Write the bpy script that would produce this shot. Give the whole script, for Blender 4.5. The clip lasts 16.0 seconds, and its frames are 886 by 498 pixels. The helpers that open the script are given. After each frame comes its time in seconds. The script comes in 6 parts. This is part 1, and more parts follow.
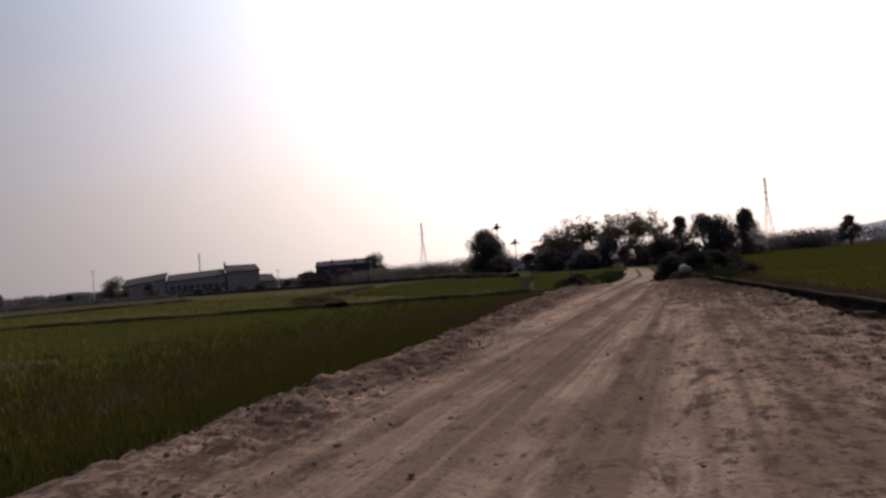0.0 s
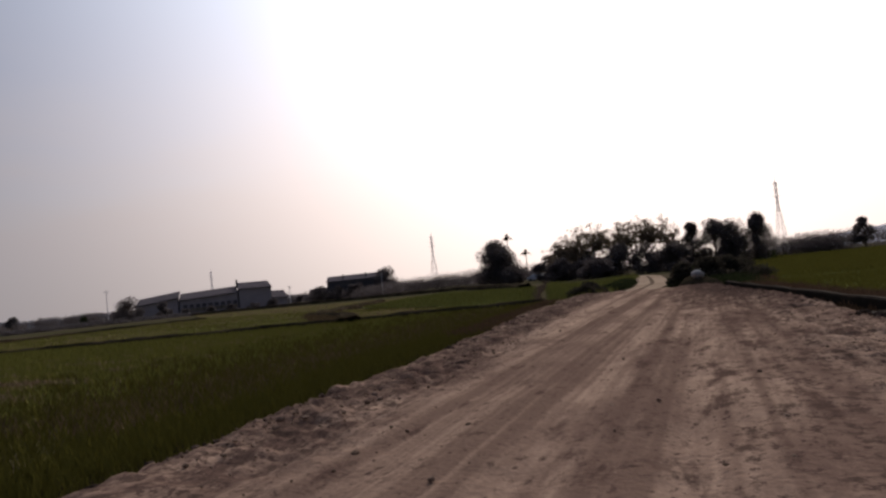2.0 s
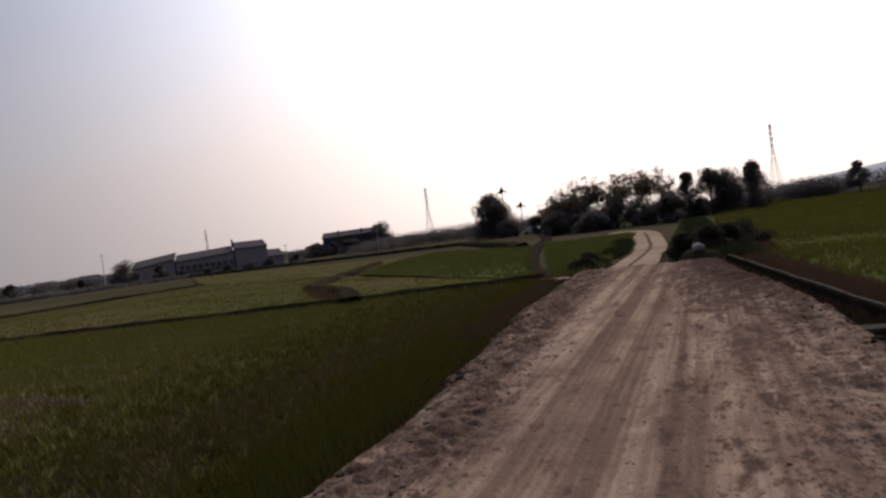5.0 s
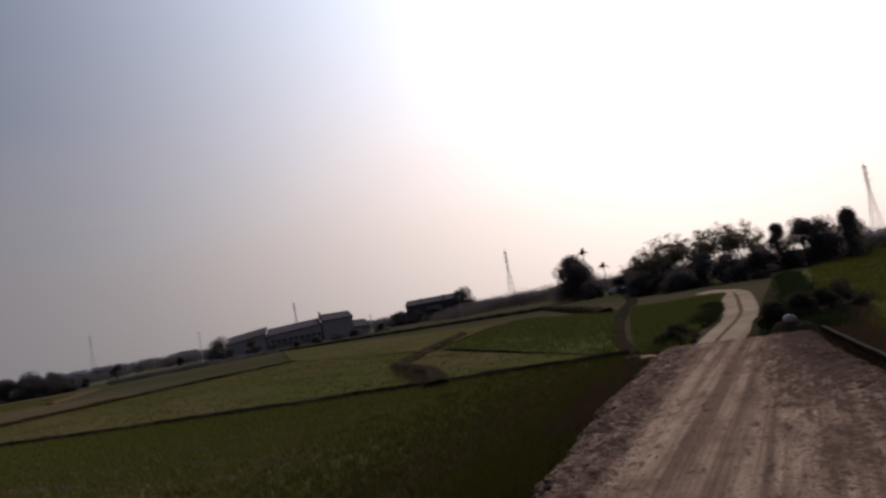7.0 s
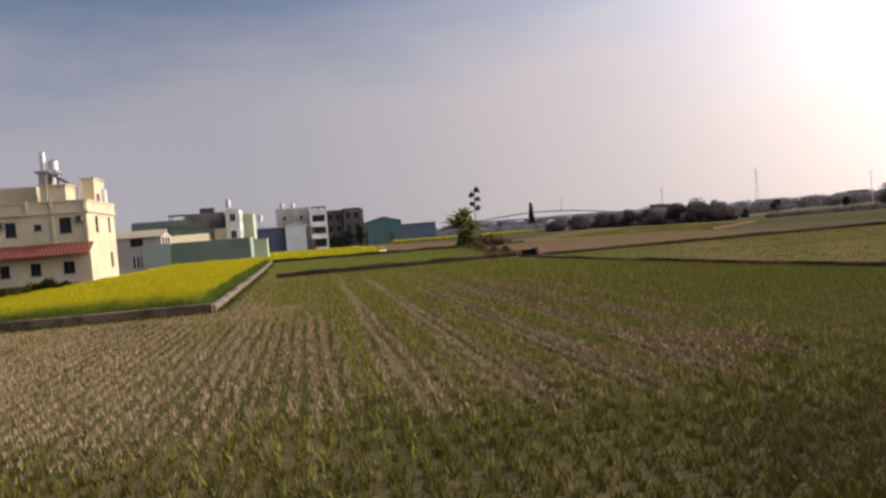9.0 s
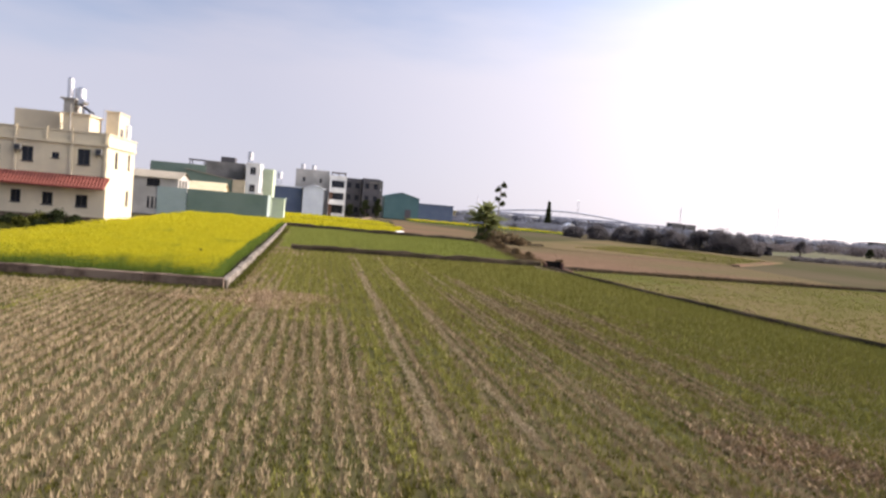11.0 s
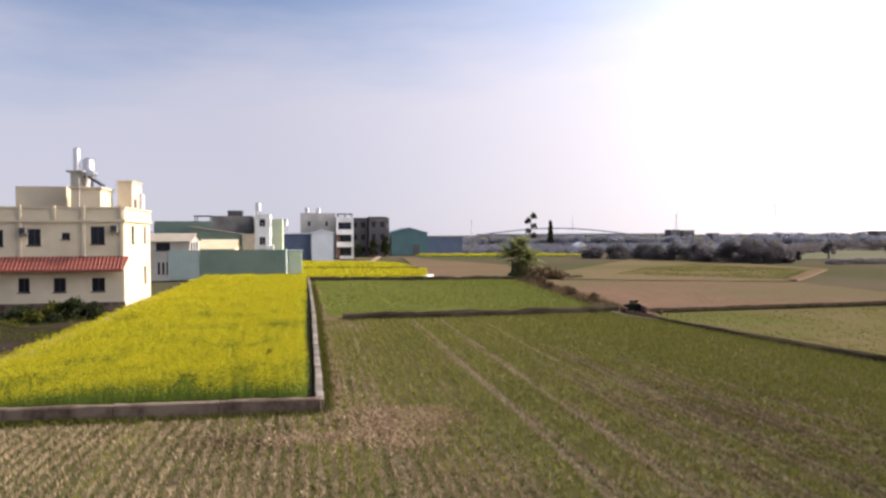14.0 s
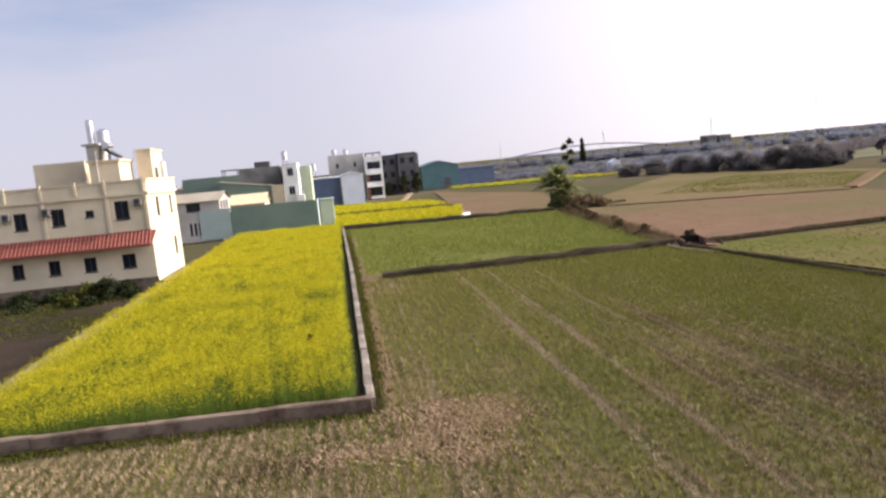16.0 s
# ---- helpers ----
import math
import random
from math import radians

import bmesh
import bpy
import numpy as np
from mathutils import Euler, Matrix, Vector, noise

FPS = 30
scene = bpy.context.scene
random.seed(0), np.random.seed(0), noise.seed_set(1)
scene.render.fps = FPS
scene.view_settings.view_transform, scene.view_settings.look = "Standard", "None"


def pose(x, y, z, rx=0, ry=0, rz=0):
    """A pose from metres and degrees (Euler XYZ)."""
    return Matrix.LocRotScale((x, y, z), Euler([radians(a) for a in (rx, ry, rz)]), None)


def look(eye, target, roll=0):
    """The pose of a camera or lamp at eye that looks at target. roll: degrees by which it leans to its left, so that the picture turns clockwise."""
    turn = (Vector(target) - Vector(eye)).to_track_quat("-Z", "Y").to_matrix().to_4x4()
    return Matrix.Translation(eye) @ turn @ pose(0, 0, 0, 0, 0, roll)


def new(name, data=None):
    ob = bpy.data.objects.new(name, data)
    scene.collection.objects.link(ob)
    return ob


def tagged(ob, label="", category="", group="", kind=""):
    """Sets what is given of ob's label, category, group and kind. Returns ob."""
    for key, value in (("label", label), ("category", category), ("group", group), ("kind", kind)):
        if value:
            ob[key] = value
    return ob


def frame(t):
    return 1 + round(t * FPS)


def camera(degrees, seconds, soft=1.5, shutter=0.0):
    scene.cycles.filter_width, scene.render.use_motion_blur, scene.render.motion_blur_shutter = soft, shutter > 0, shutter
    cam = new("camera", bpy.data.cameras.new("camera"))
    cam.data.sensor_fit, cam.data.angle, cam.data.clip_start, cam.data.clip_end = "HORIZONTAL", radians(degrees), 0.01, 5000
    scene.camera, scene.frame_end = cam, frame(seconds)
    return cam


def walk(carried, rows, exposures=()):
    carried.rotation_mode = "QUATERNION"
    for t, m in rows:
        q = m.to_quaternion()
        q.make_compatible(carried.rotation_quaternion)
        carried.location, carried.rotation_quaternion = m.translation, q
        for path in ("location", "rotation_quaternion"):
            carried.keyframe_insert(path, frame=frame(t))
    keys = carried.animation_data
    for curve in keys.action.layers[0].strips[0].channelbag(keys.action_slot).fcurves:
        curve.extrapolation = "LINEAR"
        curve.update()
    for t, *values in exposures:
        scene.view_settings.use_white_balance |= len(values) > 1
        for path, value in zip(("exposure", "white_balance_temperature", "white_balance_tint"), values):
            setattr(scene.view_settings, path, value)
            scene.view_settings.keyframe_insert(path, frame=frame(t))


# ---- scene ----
cam = camera(65.2, 16.0, soft=2.5, shutter=0.5)
# seconds, place, pitch, roll, heading
PATH = [
    (0.0, 3.591, -28.648, 1.045, 1.89, 4.35, -69.98),
    (0.5, 3.590, -28.661, 1.047, 0.24, 4.25, -69.77),
    (1.0, 3.605, -28.671, 1.058, 0.68, 4.77, -70.13),
    (1.5, 3.624, -28.658, 1.035, 0.71, 5.30, -70.07),
    (2.0, 3.584, -28.633, 1.011, 3.00, 5.72, -69.06),
    (2.5, 3.573, -28.606, 1.022, 3.07, 6.28, -68.74),
    (3.0, 3.504, -28.590, 1.031, 3.45, 6.10, -68.14),
    (3.5, 3.477, -28.557, 1.093, -0.42, 7.70, -69.44),
    (3.7, 3.470, -28.510, 1.190, -0.74, 5.92, -69.89),
    (5.8, 3.781, -28.623, 2.177, -0.22, 8.72, -69.08),
    (6.0, 3.648, -28.672, 2.184, 2.35, 7.65, -68.67),
    (6.5, 3.294, -28.771, 2.331, 3.44, 8.58, -64.49),
    (7.0, 3.173, -28.876, 2.603, 5.10, 9.85, -62.59),
    (7.5, 3.196, -29.014, 2.532, 4.59, 6.55, -53.67),
    (7.52, 3.186, -29.014, 2.530, 4.50, 6.70, -53.10),
    (7.6, 3.143, -29.014, 2.519, 3.54, 8.24, -45.33),
    (7.7, 3.050, -29.037, 2.503, 2.26, 6.99, -36.88),
    (7.8, 2.948, -29.098, 2.481, 1.05, 5.63, -27.04),
    (7.9, 2.941, -29.168, 2.465, 1.34, 4.71, -22.24),
    (8.0, 3.026, -29.229, 2.471, 0.69, 4.96, -18.84),
    (8.5, 3.631, -29.334, 2.567, 2.72, 5.86, -11.93),
    (8.7, 3.837, -29.376, 2.590, -0.51, 5.55, -11.58),
    (10.8, 3.367, -27.375, 3.439, -3.14, -5.26, -9.72),
    (11.0, 3.215, -27.075, 3.604, -3.31, -4.91, -10.13),
    (11.5, 2.733, -26.329, 4.093, -4.29, -4.71, -11.23),
    (12.0, 2.114, -25.343, 4.495, -3.49, -4.00, -11.29),
    (12.5, 1.405, -24.197, 4.832, -3.03, -1.68, -11.23),
    (13.0, 0.734, -23.095, 5.036, -4.08, 0.89, -11.94),
    (13.5, 0.242, -21.981, 5.093, -2.77, 0.48, -11.32),
    (14.0, -0.232, -20.957, 5.053, -1.18, 0.25, -10.84),
    (14.5, -0.535, -20.127, 5.118, -4.05, 4.21, -10.30),
    (15.0, -0.587, -19.477, 5.438, -5.95, 5.84, -10.22),
    (15.5, -0.434, -18.847, 5.780, -5.86, 6.48, -8.96),
    (16.0, -0.153, -18.293, 6.165, -7.08, 5.31, -8.48),
]
EXPOSURES = [
    (0.0, -1.3, 7300, 17), (1.5, -1.31, 7300, 17), (3.0, -1.5, 7300, 17), (3.7, -1.48, 7300, 17), (5.8, -1.05, 7200, 16), (6.0, -1.0, 7200, 16), (6.5, -1.48, 7200, 16), (7.0, -1.66, 7200, 16),
    (7.5, -1.8, 7300, 17), (7.7, -1.55, 7500, 18), (8.0, -0.82, 8000, 18), (8.5, -0.15, 8400, 18), (8.7, -0.15, 8300, 17), (10.8, 0.62, 7400, 18), (13.0, 0.63, 7400, 18), (14.0, 0.54, 7400, 18), (15.0, 0.58, 7400, 18), (16.0, 0.66, 7400, 18),
]
walk(cam, [(t, pose(x, y, z, 90 + p, r, h)) for t, x, y, z, p, r, h in PATH], EXPOSURES)

# ---- light ----
SUN_EL, SUN_AZ = radians(32), radians(88)
world = bpy.data.worlds.new("world")
scene.world = world
world.use_nodes = True
wn, wl = world.node_tree.nodes, world.node_tree.links
sky = wn.new("ShaderNodeTexSky")
sky.sky_type = "NISHITA"
sky.sun_disc = False
sky.sun_elevation, sky.sun_rotation = SUN_EL, SUN_AZ
sky.air_density, sky.dust_density, sky.ozone_density = 1.0, 0.5, 2.5
sun_from = Vector((math.sin(SUN_AZ) * math.cos(SUN_EL), math.cos(SUN_AZ) * math.cos(SUN_EL), math.sin(SUN_EL)))
# thin haze: whiter towards the horizon and round the sun, with faint streaks of high cloud
coord = wn.new("ShaderNodeTexCoord")


def calc(op, a, b=None, c=None):
    m = wn.new("ShaderNodeMath")
    m.operation = op
    for k, q in enumerate((a, b, c)):
        if q is None:
            continue
        if isinstance(q, (int, float)):
            m.inputs[k].default_value = q
        else:
            wl.new(q, m.inputs[k])
    return m.outputs[0]


toward = wn.new("ShaderNodeVectorMath")
toward.operation = "DOT_PRODUCT"
wl.new(coord.outputs["Generated"], toward.inputs[0])
toward.inputs[1].default_value = sun_from
near_sun = calc("MAXIMUM", toward.outputs["Value"], 0.0)
split = wn.new("ShaderNodeSeparateXYZ")
wl.new(coord.outputs["Generated"], split.inputs[0])
streak = wn.new("ShaderNodeTexNoise")
streak.inputs["Scale"].default_value, streak.inputs["Detail"].default_value = 2.2, 5
stretch = wn.new("ShaderNodeMapping")
stretch.inputs["Scale"].default_value = (1.0, 1.0, 4.5)
wl.new(coord.outputs["Generated"], stretch.inputs[0])
wl.new(stretch.outputs[0], streak.inputs["Vector"])
veil = wn.new("ShaderNodeMapRange")
veil.interpolation_type = "SMOOTHSTEP"
veil.inputs[1].default_value, veil.inputs[2].default_value, veil.inputs[3].default_value, veil.inputs[4].default_value = 0.12, 0.38, 1.0, 0.0
wl.new(calc("ADD", split.outputs["Z"], calc("MULTIPLY", calc("SUBTRACT", streak.outputs["Fac"], 0.5), -0.35)), veil.inputs[0])
glow = calc("ADD", calc("MULTIPLY", calc("POWER", near_sun, 6.0), 38.0), calc("MULTIPLY", calc("POWER", near_sun, 1.4), 4.9))


def tinted(value, colour):
    t = wn.new("ShaderNodeMix")
    t.data_type, t.blend_type = "RGBA", "MULTIPLY"
    t.inputs[0].default_value = 1.0
    t.inputs[6].default_value = (*colour, 1)
    wl.new(value, t.inputs[7])
    return t.outputs[2]


def added(a, b):
    t = wn.new("ShaderNodeMix")
    t.data_type, t.blend_type = "RGBA", "ADD"
    t.inputs[0].default_value = 1.0
    wl.new(a, t.inputs[6])
    wl.new(b, t.inputs[7])
    return t.outputs[2]


thin = wn.new("ShaderNodeMix")
thin.data_type, thin.blend_type = "RGBA", "MULTIPLY"
thin.inputs[0].default_value = 1.0
thin.inputs[7].default_value = (0.6, 0.68, 0.8, 1)
wl.new(sky.outputs["Color"], thin.inputs[6])
veiled = wn.new("ShaderNodeMix")
veiled.data_type = "RGBA"
veiled.inputs[7].default_value = (3.15, 3.5, 4.5, 1)
wl.new(calc("MULTIPLY", veil.outputs[0], 0.9), veiled.inputs[0])
wl.new(thin.outputs[2], veiled.inputs[6])
# the glow is warm in the low haze and bluer, thinner higher up
height = wn.new("ShaderNodeMapRange")
height.interpolation_type = "SMOOTHSTEP"
height.inputs[1].default_value, height.inputs[2].default_value = 0.06, 0.5
wl.new(split.outputs["Z"], height.inputs[0])
shade = wn.new("ShaderNodeMix")
shade.data_type = "RGBA"
shade.inputs[6].default_value, shade.inputs[7].default_value = (1.14, 1.02, 0.95, 1), (0.72, 0.83, 0.98, 1)
wl.new(height.outputs[0], shade.inputs[0])
bright = tinted(glow, (1.0, 1.0, 1.0))
warm = wn.new("ShaderNodeMix")
warm.data_type, warm.blend_type = "RGBA", "MULTIPLY"
warm.inputs[0].default_value = 1.0
wl.new(bright, warm.inputs[6])
wl.new(shade.outputs[2], warm.inputs[7])
air = added(veiled.outputs[2], warm.outputs[2])
wn["Background"].inputs["Strength"].default_value = 0.125
wl.new(air, wn["Background"].inputs["Color"])

sun = new("sun", bpy.data.lights.new("sun", "SUN"))
sun.data.energy, sun.data.angle, sun.data.color = 3.0, radians(0.8), (1.0, 0.955, 0.88)
sun.matrix_world = look(sun_from * 100, (0, 0, 0))


# ---- materials ----
def surface(name, c1, c2, scale=2.0, rough=0.85, bump=0.3, fine=None, c3=None, patch=0.15, metal=0.0, distance=0.02, isle=0.0, spec=0.25):
    """Two colours mixed by a noise of that scale, a third in larger patches, and a bump."""
    m = bpy.data.materials.new(name)
    m.use_nodes = True
    n, l = m.node_tree.nodes, m.node_tree.links
    bsdf = n["Principled BSDF"]
    bsdf.inputs["Roughness"].default_value, bsdf.inputs["Metallic"].default_value = rough, metal
    bsdf.inputs["Specular IOR Level"].default_value = spec
    geo = n.new("ShaderNodeNewGeometry")
    tex = n.new("ShaderNodeTexNoise")
    tex.inputs["Scale"].default_value, tex.inputs["Detail"].default_value, tex.inputs["Roughness"].default_value = scale, 6, 0.65
    l.new(geo.outputs["Position"], tex.inputs["Vector"])
    ramp = n.new("ShaderNodeMapRange")
    ramp.inputs[1].default_value, ramp.inputs[2].default_value = 0.35, 0.65
    l.new(tex.outputs["Fac"], ramp.inputs[0])
    mix = n.new("ShaderNodeMix")
    mix.data_type = "RGBA"
    mix.inputs[6].default_value, mix.inputs[7].default_value = (*c1, 1), (*c2, 1)
    l.new(ramp.outputs[0], mix.inputs[0])
    out = mix.outputs[2]
    if c3:
        big = n.new("ShaderNodeTexNoise")
        big.inputs["Scale"].default_value, big.inputs["Detail"].default_value = patch, 4
        l.new(geo.outputs["Position"], big.inputs["Vector"])
        r2 = n.new("ShaderNodeMapRange")
        r2.inputs[1].default_value, r2.inputs[2].default_value = 0.42, 0.62
        l.new(big.outputs["Fac"], r2.inputs[0])
        mix2 = n.new("ShaderNodeMix")
        mix2.data_type = "RGBA"
        mix2.inputs[7].default_value = (*c3, 1)
        l.new(r2.outputs[0], mix2.inputs[0])
        l.new(out, mix2.inputs[6])
        out = mix2.outputs[2]
    if isle:
        hsv = n.new("ShaderNodeHueSaturation")
        r3 = n.new("ShaderNodeMapRange")
        r3.inputs[3].default_value, r3.inputs[4].default_value = 1 - isle, 1 + isle
        l.new(geo.outputs["Random Per Island"], r3.inputs[0])
        l.new(r3.outputs[0], hsv.inputs["Value"])
        l.new(out, hsv.inputs["Color"])
        out = hsv.outputs["Color"]
    l.new(out, bsdf.inputs["Base Color"])
    if bump:
        small = n.new("ShaderNodeTexNoise")
        small.inputs["Scale"].default_value, small.inputs["Detail"].default_value = fine or scale * 6, 5
        l.new(geo.outputs["Position"], small.inputs["Vector"])
        bp = n.new("ShaderNodeBump")
        bp.inputs["Strength"].default_value, bp.inputs["Distance"].default_value = bump, distance
        l.new(small.outputs["Fac"], bp.inputs["Height"])
        l.new(bp.outputs["Normal"], bsdf.inputs["Normal"])
    return m


def road_surface():
    """Dry packed earth: pale wheel lanes along the road, loose darker soil on the shoulders, damp crumbs."""
    m = surface("dirt_road", (0.54, 0.37, 0.27), (0.43, 0.29, 0.212), 2.2, bump=0.6, fine=26, distance=0.025, spec=0.0)
    n, l = m.node_tree.nodes, m.node_tree.links
    bsdf = n["Principled BSDF"]
    col = bsdf.inputs["Base Color"].links[0].from_socket
    geo = n.new("ShaderNodeNewGeometry")
    xyz = n.new("ShaderNodeSeparateXYZ")
    l.new(geo.outputs["Position"], xyz.inputs[0])

    def num(op, a, b):
        q = n.new("ShaderNodeMath")
        q.operation = op
        for k, v in enumerate((a, b)):
            if isinstance(v, (int, float)):
                q.inputs[k].default_value = v
            else:
                l.new(v, q.inputs[k])
        return q.outputs[0]

    mid = num("ADD", num("MULTIPLY", xyz.outputs["X"], 0.0525), -27.95)
    off = num("SUBTRACT", xyz.outputs["Y"], mid)
    left, right = n.new("ShaderNodeMapRange"), n.new("ShaderNodeMapRange")
    left.inputs[1].default_value, left.inputs[2].default_value, left.inputs[4].default_value = 0.5, 1.15, 0.105
    right.inputs[1].default_value, right.inputs[2].default_value, right.inputs[4].default_value = 0.3, 1.6, 0.075
    l.new(off, left.inputs[0])
    l.new(num("MULTIPLY", off, -1.0), right.inputs[0])
    damp = n.new("ShaderNodeMapRange")
    damp.inputs[1].default_value, damp.inputs[2].default_value, damp.inputs[3].default_value, damp.inputs[4].default_value = 14.5, 18.5, 1.0, 2.3
    l.new(xyz.outputs["X"], damp.inputs[0])
    loose = num("ADD", left.outputs[0], num("MULTIPLY", right.outputs[0], damp.outputs[0]))
    layers = (
        ((0.04, 3.4, 1.0), 3, 0.42, 0.6, (0.2, 0.127, 0.096), 0.0),
        ((0.5, 1.5, 1.0), 9, 0.48, 0.66, (0.195, 0.122, 0.094), 0.8),
        ((1.5, 4.6, 3.0), 7, 0.57, 0.68, (0.12, 0.073, 0.058), 0.9),
        ((6.5, 9.5, 6.0), 5, 0.6, 0.69, (0.11, 0.071, 0.055), 1.0),
        ((17.0, 21.0, 15.0), 3, 0.61, 0.69, (0.105, 0.066, 0.054), 0.8),
    )
    for size, detail, lo, hi, tone, part_loose in layers:
        mp = n.new("ShaderNodeMapping")
        mp.inputs["Scale"].default_value = size
        tx = n.new("ShaderNodeTexNoise")
        tx.inputs["Scale"].default_value, tx.inputs["Detail"].default_value, tx.inputs["Roughness"].default_value = 1.0, detail, 0.68
        rg = n.new("ShaderNodeMapRange")
        rg.inputs[1].default_value, rg.inputs[2].default_value, rg.inputs[4].default_value = lo, hi, 0.9
        mx = n.new("ShaderNodeMix")
        mx.data_type = "RGBA"
        mx.inputs[7].default_value = (*tone, 1)
        l.new(geo.outputs["Position"], mp.inputs[0])
        l.new(mp.outputs[0], tx.inputs["Vector"])
        l.new(num("ADD", tx.outputs["Fac"], num("MULTIPLY", loose, part_loose)), rg.inputs[0])
        l.new(rg.outputs[0], mx.inputs[0])
        l.new(col, mx.inputs[6])
        col = mx.outputs[2]
    l.new(col, bsdf.inputs["Base Color"])
    return m


def leafy(name, c1, c2, glow=0.35, isle=True):
    """Leaves: each island has its own shade between two colours, and lets some light through."""
    m = bpy.data.materials.new(name)
    m.use_nodes = True
    n, l = m.node_tree.nodes, m.node_tree.links
    n.remove(n["Principled BSDF"])
    geo = n.new("ShaderNodeNewGeometry")
    mix = n.new("ShaderNodeMix")
    mix.data_type = "RGBA"
    mix.inputs[6].default_value, mix.inputs[7].default_value = (*c1, 1), (*c2, 1)
    l.new(geo.outputs["Random Per Island"], mix.inputs[0])
    d, t, s = n.new("ShaderNodeBsdfDiffuse"), n.new("ShaderNodeBsdfTranslucent"), n.new("ShaderNodeMixShader")
    s.inputs[0].default_value = glow
    l.new(mix.outputs[2], d.inputs["Color"])
    l.new(mix.outputs[2], t.inputs["Color"])
    l.new(d.outputs[0], s.inputs[1])
    l.new(t.outputs[0], s.inputs[2])
    l.new(s.outputs[0], n["Material Output"].inputs["Surface"])
    return m


M_LAND = surface("farmland", (0.084, 0.073, 0.042), (0.07, 0.068, 0.032), 0.35, c3=(0.105, 0.083, 0.053), patch=0.02, bump=0.5, fine=6, spec=0.0)
M_STUBBLE = surface("stubble_soil", (0.13, 0.098, 0.053), (0.086, 0.071, 0.034), 2.3, c3=(0.076, 0.071, 0.029), patch=0.25, bump=0.9, fine=9, distance=0.05, spec=0.0)
M_MEADOW = surface("meadow_soil", (0.115, 0.118, 0.042), (0.135, 0.125, 0.05), 0.8, c3=(0.10, 0.11, 0.035), patch=0.08, bump=0.8, fine=8, distance=0.05, spec=0.0)
M_FALLOW = surface("fallow_soil", (0.178, 0.112, 0.073), (0.145, 0.091, 0.059), 0.5, c3=(0.13, 0.102, 0.0558), patch=0.05, bump=0.6, fine=7, distance=0.05, spec=0.0)
M_PLOT = surface("dark_plot_soil", (0.06, 0.046, 0.032), (0.04, 0.038, 0.02), 0.9, c3=(0.034, 0.038, 0.015), patch=0.3, bump=0.8, fine=7, distance=0.06, spec=0.0)
M_BUND = surface("bund_earth", (0.052, 0.037, 0.027), (0.038, 0.034, 0.018), 1.6, c3=(0.08, 0.06, 0.04), patch=0.4, bump=0.9, fine=12, distance=0.05, spec=0.0)
M_ROAD = road_surface()
M_CLOD = surface("earth_clod", (0.30, 0.21, 0.155), (0.17, 0.115, 0.085), 5, bump=0.6, isle=0.4, spec=0.0)
M_MIXED = surface("thin_green_tan_soil", (0.156, 0.114, 0.06), (0.122, 0.103, 0.042), 1.1, c3=(0.102, 0.1, 0.033), patch=0.09, bump=0.6, fine=8, distance=0.04, spec=0.0)
M_TRACK = surface("dark_track_earth", (0.052, 0.037, 0.027), (0.036, 0.027, 0.02), 1.2, bump=0.6, fine=10, spec=0.0)
M_PALEROAD = surface("smooth_pale_earth", (0.50, 0.375, 0.275), (0.43, 0.315, 0.225), 1.4, c3=(0.36, 0.26, 0.185), patch=0.3, bump=0.3, fine=20, spec=0.0)
M_TRODDEN = surface("trodden_tan_earth", (0.29, 0.215, 0.15), (0.22, 0.16, 0.11), 1.6, bump=0.4, fine=14, spec=0.0)
M_CROWN = surface("worn_brown_earth", (0.21, 0.15, 0.108), (0.14, 0.1, 0.072), 2.6, bump=0.4, fine=14, spec=0.0)
# field tones paled further to stand in for haze over the plain
M_FARFIELD = surface("far_field_soil_haze_pale", (0.15, 0.14, 0.095), (0.118, 0.12, 0.07), 0.05, c3=(0.18, 0.155, 0.108), patch=0.02, bump=0.2, fine=4, spec=0.0)
M_TANFIELD = surface("tan_field_soil", (0.165, 0.118, 0.069), (0.14, 0.105, 0.056), 0.5, c3=(0.118, 0.1, 0.046), patch=0.06, bump=0.6, fine=7, distance=0.05, spec=0.0)
M_GARDEN = surface("dark_garden_soil", (0.038, 0.029, 0.022), (0.026, 0.023, 0.014), 0.9, c3=(0.055, 0.038, 0.03), patch=0.12, bump=0.8, fine=7, distance=0.06, spec=0.0)
M_RUST = surface("reddish_brown_brick", (0.23, 0.13, 0.095), (0.13, 0.08, 0.062), 2.5, bump=0.5, fine=15, spec=0.0)
M_OFFWHITE = surface("dull_white_render", (0.5, 0.46, 0.4), (0.43, 0.395, 0.345), 0.7, c3=(0.38, 0.35, 0.305), patch=0.4, bump=0.1, fine=40)
M_CONCRETE = surface("concrete", (0.30, 0.25, 0.20), (0.20, 0.165, 0.13), 1.5, c3=(0.13, 0.105, 0.08), patch=0.7, bump=0.35, fine=20)
M_OLD_WALL = surface("weathered_wall", (0.165, 0.112, 0.08), (0.06, 0.041, 0.03), 3.2, c3=(0.21, 0.152, 0.112), patch=1.1, bump=0.5, fine=18, spec=0.1)
M_CREAM = surface("cream_render", (0.73, 0.61, 0.425), (0.65, 0.54, 0.37), 0.7, c3=(0.59, 0.49, 0.345), patch=0.5, bump=0.1, fine=40)
M_WHITE = surface("white_render", (0.80, 0.78, 0.73), (0.70, 0.68, 0.63), 0.6, c3=(0.60, 0.58, 0.54), patch=0.4, bump=0.1, fine=40)
M_GREY = surface("grey_render", (0.24, 0.225, 0.205), (0.17, 0.16, 0.145), 0.5, c3=(0.12, 0.115, 0.105), patch=0.3, bump=0.15, fine=20)
